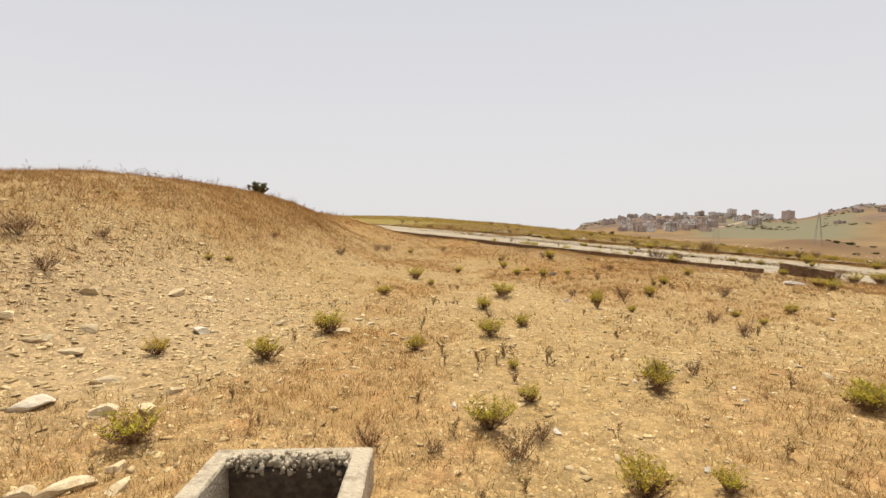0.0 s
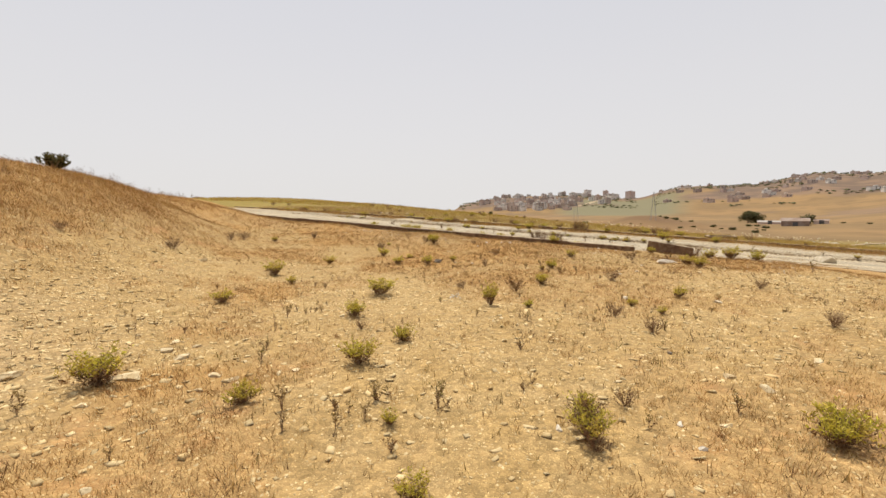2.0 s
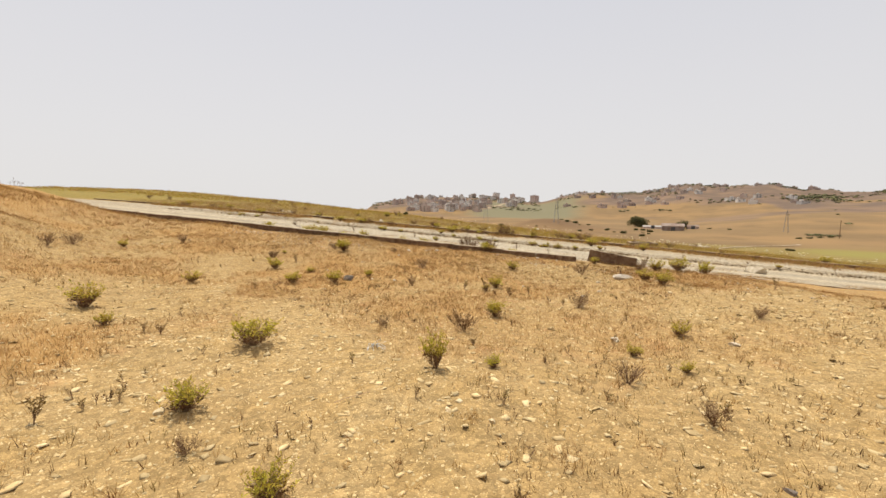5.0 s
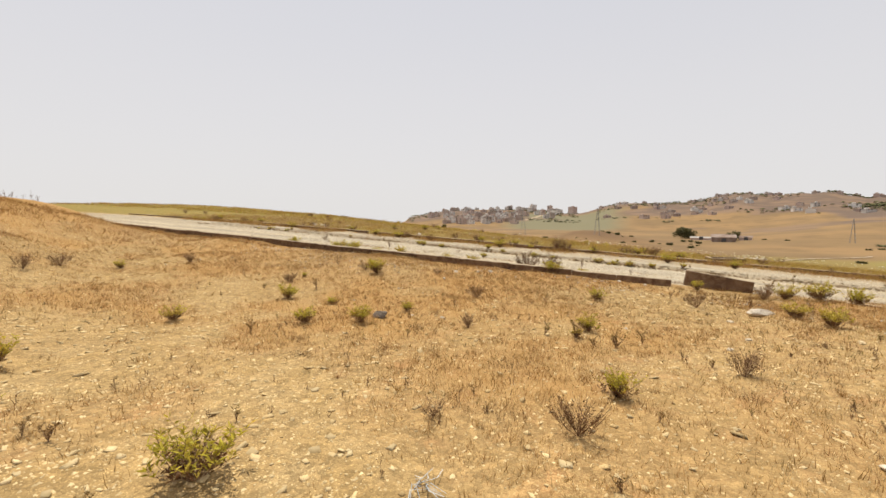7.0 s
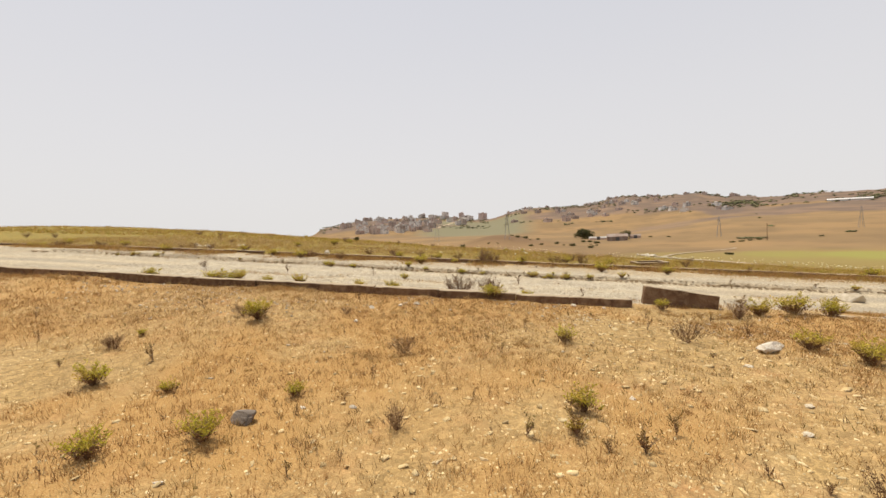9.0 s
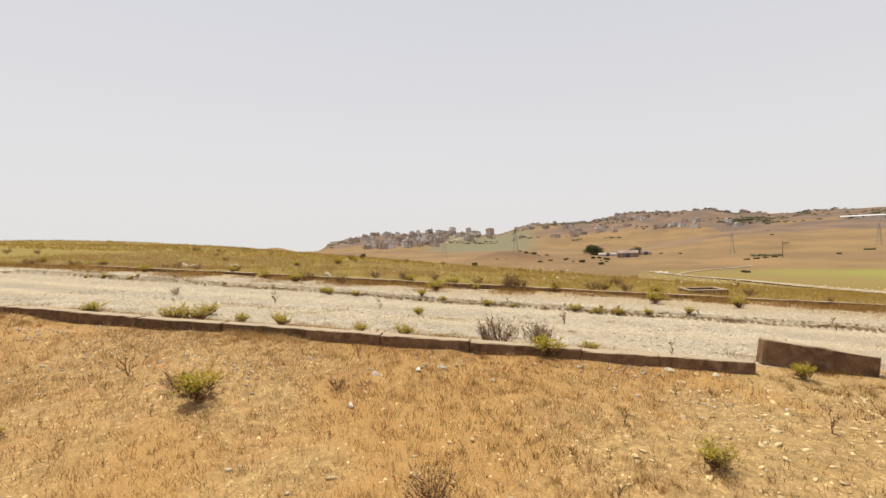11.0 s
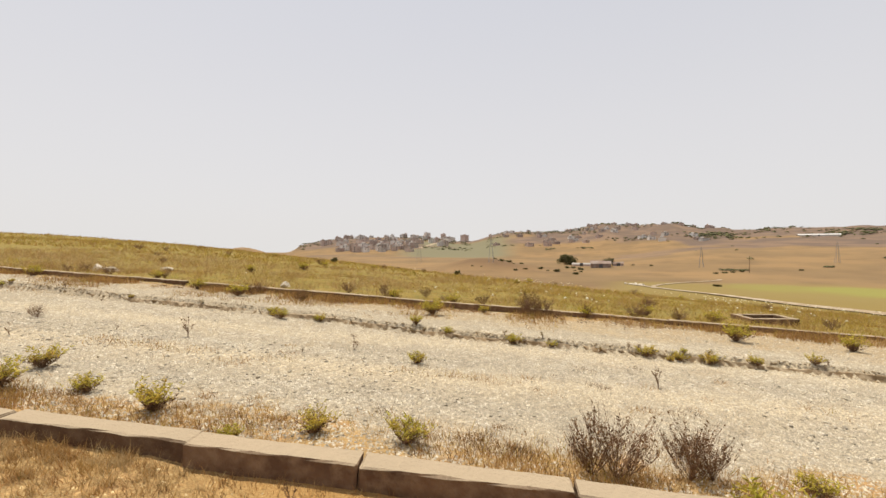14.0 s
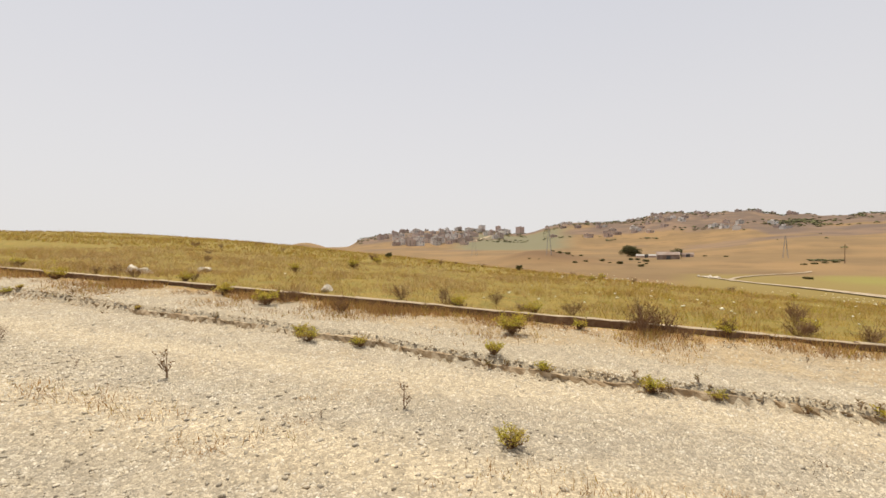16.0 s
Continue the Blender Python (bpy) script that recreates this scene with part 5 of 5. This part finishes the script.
woods = lambda x, y, a, d: np.clip(0.25 + 1.1 * vnoise(x, y, 90, 61), 0, 1)
crowns(6500, (42, 70), (880, 1560), (2.2, 6), woods, 71, "hill_woods", "dark scattered trees and scrub over the far hill")
crowns(1100, (18, 40), (850, 1560), (3, 7), woods, 72, "town_trees", "dark trees between the houses of the hill town")
crowns(420, (18, 70), (1470, 1540), (4, 9), lambda x, y, a, d: np.clip(0.3 + vnoise(x, y, 60, 63), 0, 1), 73, "ridge_trees", "dark trees along the far skyline")
crowns(2600, (64, 100), (930, 1550), (3, 8), woods, 74, "hazy_woods", "dark woods on the farthest hills")
crowns(60, (44, 100), (380, 900), (2, 4.5), lambda x, y, a, d: np.clip(0.1 + vnoise(x, y, 70, 65), 0, 1), 75, "field_scrub", "dark scrub dots over the brown plain")
crowns(150, (49.5, 55.2), (795, 822), (2, 5), lambda x, y, a, d: np.clip(0.5 + vnoise(x, y, 30, 66), 0, 1), 76, "hedge_scrub", "dark scrub hedge across the plain")
crowns(60, (69, 71.6), (286, 294), (0.8, 1.6), lambda x, y, a, d: 1 - 0 * a, 77, "hedge_scrub", "thin dark hedge on the brown plain")
crowns(30, (77.6, 78.4), (326, 332), (0.8, 1.7), lambda x, y, a, d: 1 - 0 * a, 78, "hedge_scrub", "short dark hedge on the brown plain")


# dark bushes on the brown bank and in the valley
g = random.Random(15)
for k in range(20):
    az, dist = g.uniform(40, 54), g.uniform(235, 345)
    grow(SCRUB, *polar(az, dist), g.uniform(0.7, 2.0), "dark bush on the bare brown bank", k, 1.5, 0.5)
for k, (az, dist) in enumerate(((68.6, 262), (69.4, 268), (70.2, 275), (71, 280), (69, 181), (76, 300), (62, 330), (60, 345))):
    grow(SCRUB, *polar(az, dist), 1.1, "dark bush in the dry valley", k, 1.9, 0.4)


def broad_tree(x, y, h, label, seed):
    t = random.Random(seed)
    ob = thing("tree", x, y, ground_at(x, y) - 0.2, label, "tree", "trees by the farm")
    V, F = [], []
    ends = []
    for j in range(3):
        a = j * 2.1
        pts = [(0.3 * j * math.cos(a), 0.3 * j * math.sin(a), 0), (0.4 * h * 0.3 * math.cos(a), 0.4 * h * 0.3 * math.sin(a), 0.35 * h), (0.35 * h * math.cos(a), 0.35 * h * math.sin(a), 0.7 * h)]
        tube(V, F, pts, 0.35, 0.1, 6)
        ends += pts[1:]
    c = new("trunk", mesh_of("trunk", V, F, STEM))
    c.parent = ob
    V, F = [], []
    lobes = [(t.uniform(-0.5, 0.5) * h, t.uniform(-0.4, 0.4) * h, t.uniform(0.15, 0.8) * h, t.uniform(0.18, 0.28) * h) for _ in range(24)]
    for _ in range(3400):
        cx, cy, cz, cr = t.choice(lobes)
        d = Vector((t.gauss(0, 1), t.gauss(0, 1), t.gauss(0, 1))).normalized() * cr * t.uniform(0.6, 1.05)
        leaf(V, F, (cx + d.x, cy + d.y, max(0.04 * h, cz + d.z)), (t.gauss(0, 1), t.gauss(0, 1), t.uniform(-0.3, 0.8)), 0.075 * h, 0.055 * h, t)
    c = new("crown", mesh_of("crown", V, F, LEAF_DARK))
    c.parent = ob
    return ob


broad_tree(*polar(52.0, 375), 9.0, "broad dark-green tree beside the farm sheds", 3)
broad_tree(*polar(52.7, 372), 8.0, "dark-green tree beside the farm sheds", 4)
broad_tree(*polar(57.2, 345), 6.5, "small dark tree behind the barn", 5)


def shed(x, y, lx, ly, lz, turn, roof_mat, wall_mat, label):
    ob = thing("shed", x, y, ground_at(x, y) - 0.5, label, "shed", "farm sheds", turn=turn)
    bm = bmesh.new()
    box_into(bm, lx, ly, lz + 0.5)
    part("wall", bm, wall_mat, ob)
    bm = bmesh.new()
    v = [bm.verts.new(c) for c in ((-lx / 2 - 0.4, -ly / 2 - 0.4, 0), (lx / 2 + 0.4, -ly / 2 - 0.4, 0), (lx / 2 + 0.4, ly / 2 + 0.4, 0), (-lx / 2 - 0.4, ly / 2 + 0.4, 0), (-lx / 2 - 0.4, 0, ly * 0.22), (lx / 2 + 0.4, 0, ly * 0.22))]
    for f in ((0, 1, 5, 4), (2, 3, 4, 5), (1, 2, 5), (3, 0, 4), (3, 2, 1, 0)):
        bm.faces.new([v[i] for i in f])
    part("roof", bm, roof_mat, ob).matrix_basis = pose(0, 0, lz + 0.5)
    bm = bmesh.new()
    box_into(bm, 2.4, 0.2, 2.4, 0, -ly / 2 - 0.05, 0.5)
    part("door", bm, SHADE_GLASS, ob)
    return ob


shed(*polar(54.0, 352), 13, 5, 1.3, -50, ROOFING, BRICK, "long low farm shed with a dull grey roof")
shed(*polar(56.3, 322), 13, 8, 3.0, -52, BARN_ROOF, BARN_ROOF, "brown farm barn with a dull grey roof")
shed(*polar(58.3, 345), 7, 5, 1.8, -52, BARN_ROOF, BRICK, "small brown farm outbuilding beside the barn")
gx, gy = polar(77.05, 985)
shed(gx, gy, 56, 9, 2.4, -77, TIN, TIN, "very long white greenhouse on the far slope")


def pylon(x, y, h, turn, label):
    ob = thing("pylon", x, y, ground_at(x, y) - 0.3, label, "pylon", "power pylons", turn=turn)
    w = h * 0.09
    for sx in (-1, 1):
        for sy in (-1, 1):
            V, F = [], []
            tube(V, F, [(sx * w, sy * w, 0), (sx * w * 0.45, sy * w * 0.45, h * 0.6), (sx * w * 0.12, sy * w * 0.12, h)], 0.08, 0.05, 4)
            c = new("leg", mesh_of("leg", V, F, METAL))
            c.parent = ob
    for i in range(6):
        z0, z1 = h * i / 7, h * (i + 1) / 7
        a, b = w * (1 - 0.8 * i / 7), w * (1 - 0.8 * (i + 1) / 7)
        V, F = [], []
        tube(V, F, [(-a, -a, z0), (b, -b, z1)], 0.045, 0.045, 3)
        tube(V, F, [(a, -a, z0), (-b, -b, z1)], 0.045, 0.045, 3)
        tube(V, F, [(-a, a, z0), (b, b, z1)], 0.045, 0.045, 3)
        c = new("brace", mesh_of("brace", V, F, METAL))
        c.parent = ob
    for z, reach in ((0.72, 0.2), (0.83, 0.16), (0.93, 0.12)):
        bm = bmesh.new()
        box_into(bm, 2 * reach * h, 0.16, 0.16, 0, 0, z * h)
        part("crossarm", bm, METAL, ob)
    return ob


for x, y, h in ((217.7, 340.2, 24), (188, 214, 16.5), (290.9, 137.5, 13), (362.6, 89.3, 13.5)):
    pylon(x, y, h, 35, "thin grey lattice power pylon on the plain")
px, py = 268.3, 104.4
post = thing("utility_pole", px, py, ground_at(px, py), "thin wooden utility pole on the plain", "pole")
V, F = [], []
tube(V, F, [(0, 0, -0.3), (0, 0, 8.8)], 0.2, 0.13, 6)
c = new("pole", mesh_of("pole", V, F, STEM))
c.parent = post
bm = bmesh.new()
box_into(bm, 1.8, 0.14, 0.14, 0, 0, 8.2)
part("crossarm", bm, STEM, post)


def track(name, points, width, label):
    """A dirt track laid over the land."""
    P = []
    for (x0, y0), (x1, y1) in zip(points, points[1:]):
        k = max(2, int(math.hypot(x1 - x0, y1 - y0) / 3))
        P += [(x0 + (x1 - x0) * i / k, y0 + (y1 - y0) * i / k) for i in range(k)]
    V, F = [], []
    for i, (x, y) in enumerate(P):
        a, b = P[max(0, i - 1)], P[min(len(P) - 1, i + 1)]
        d = Vector((b[0] - a[0], b[1] - a[1])).normalized()
        w = width * (0.5 + 0.12 * noise.noise(Vector((x * 0.1, y * 0.1, 0))))
        for q in (-w, -w * 0.3, w * 0.3, w):
            px, py = x - d.y * q, y + d.x * q
            V.append((px, py, ground_at(px, py) + 0.22))
        if i:
            o = 4 * i
            F += [(o - 4 + j, o - 3 + j, o + 1 + j, o + j) for j in range(3)]
    return tagged(new(name, mesh_of(name, V, F, DIRT, True)), label, "track", kind="structure")


track("dirt_track", [(160, 108), (154, 96), (148.5, 85.4), (145.4, 74.3), (144, 64.3), (143.6, 55.2), (143, 40), (139, 10), (128, -40)], 2.2, "pale dirt track across the valley")
track("side_track", [(150, 92), (157, 96), (166, 98), (177, 98.3), (188, 97), (198, 95.2), (207, 95), (216, 97)], 1.6, "pale branch of the dirt track")
track("town_track", [polar(33.2, 900), polar(34.8, 1050), polar(36, 1200), polar(37.2, 1330)], 9, "pale dirt road up to the hill town")
for k, (az, dist, w) in enumerate(((60.5, 173, 3.2), (60.0, 175, 2.4), (61.1, 172, 2.2), (59.4, 178, 1.8), (52, 160, 1.6), (50.5, 158, 1.4))):
    stone(*polar(az, dist), w, "white", "pale rock heap beside the valley track", k, name="rock")

# ---- litter on the slope ----
sx, sy = 2.07, 7.96
V, F = [], []
tube(V, F, [(-0.17, 0, 0), (-0.05, 0.015, 0.004), (0.06, 0.0, 0.006), (0.17, 0.02, 0.002)], 0.008, 0.005, 5)
V = [(a, b * 0.6 + 0.0, c + 0.006 * math.sin(40 * b)) for a, b, c in V]
stick = new("stick", mesh_of("stick", V, F, STEM))
stick.matrix_basis = pose(sx, sy, ground_at(sx, sy) + 0.012, 0, 0, 12)
tagged(stick, "thin dry brown stick lying on bare soil", "stick")
WIRE = mat("bluish_grey_wire", (0.36, 0.37, 0.36), 0.6, [(0.5, 0.5, 0.48)], 20)
wx, wy = (2.7, 9.3)
coil = thing("wire_tangle", wx, wy, ground_at(wx, wy), "tangle of bluish-grey wire and ash on the soil", "wire")
t = random.Random(77)
for j in range(14):
    a, reach = t.uniform(0, 6.283), t.uniform(0.08, 0.24)
    V, F = [], []
    tube(V, F, [(0.05 * math.cos(a + 2), 0.05 * math.sin(a + 2), 0.005), (reach * 0.5 * math.cos(a), reach * 0.5 * math.sin(a), t.uniform(0.02, 0.08)), (reach * math.cos(a + 0.4), reach * math.sin(a + 0.4), 0.008)], 0.003, 0.003, 3)
    c = new("wire", mesh_of("wire", V, F, WIRE))
    c.parent = coil
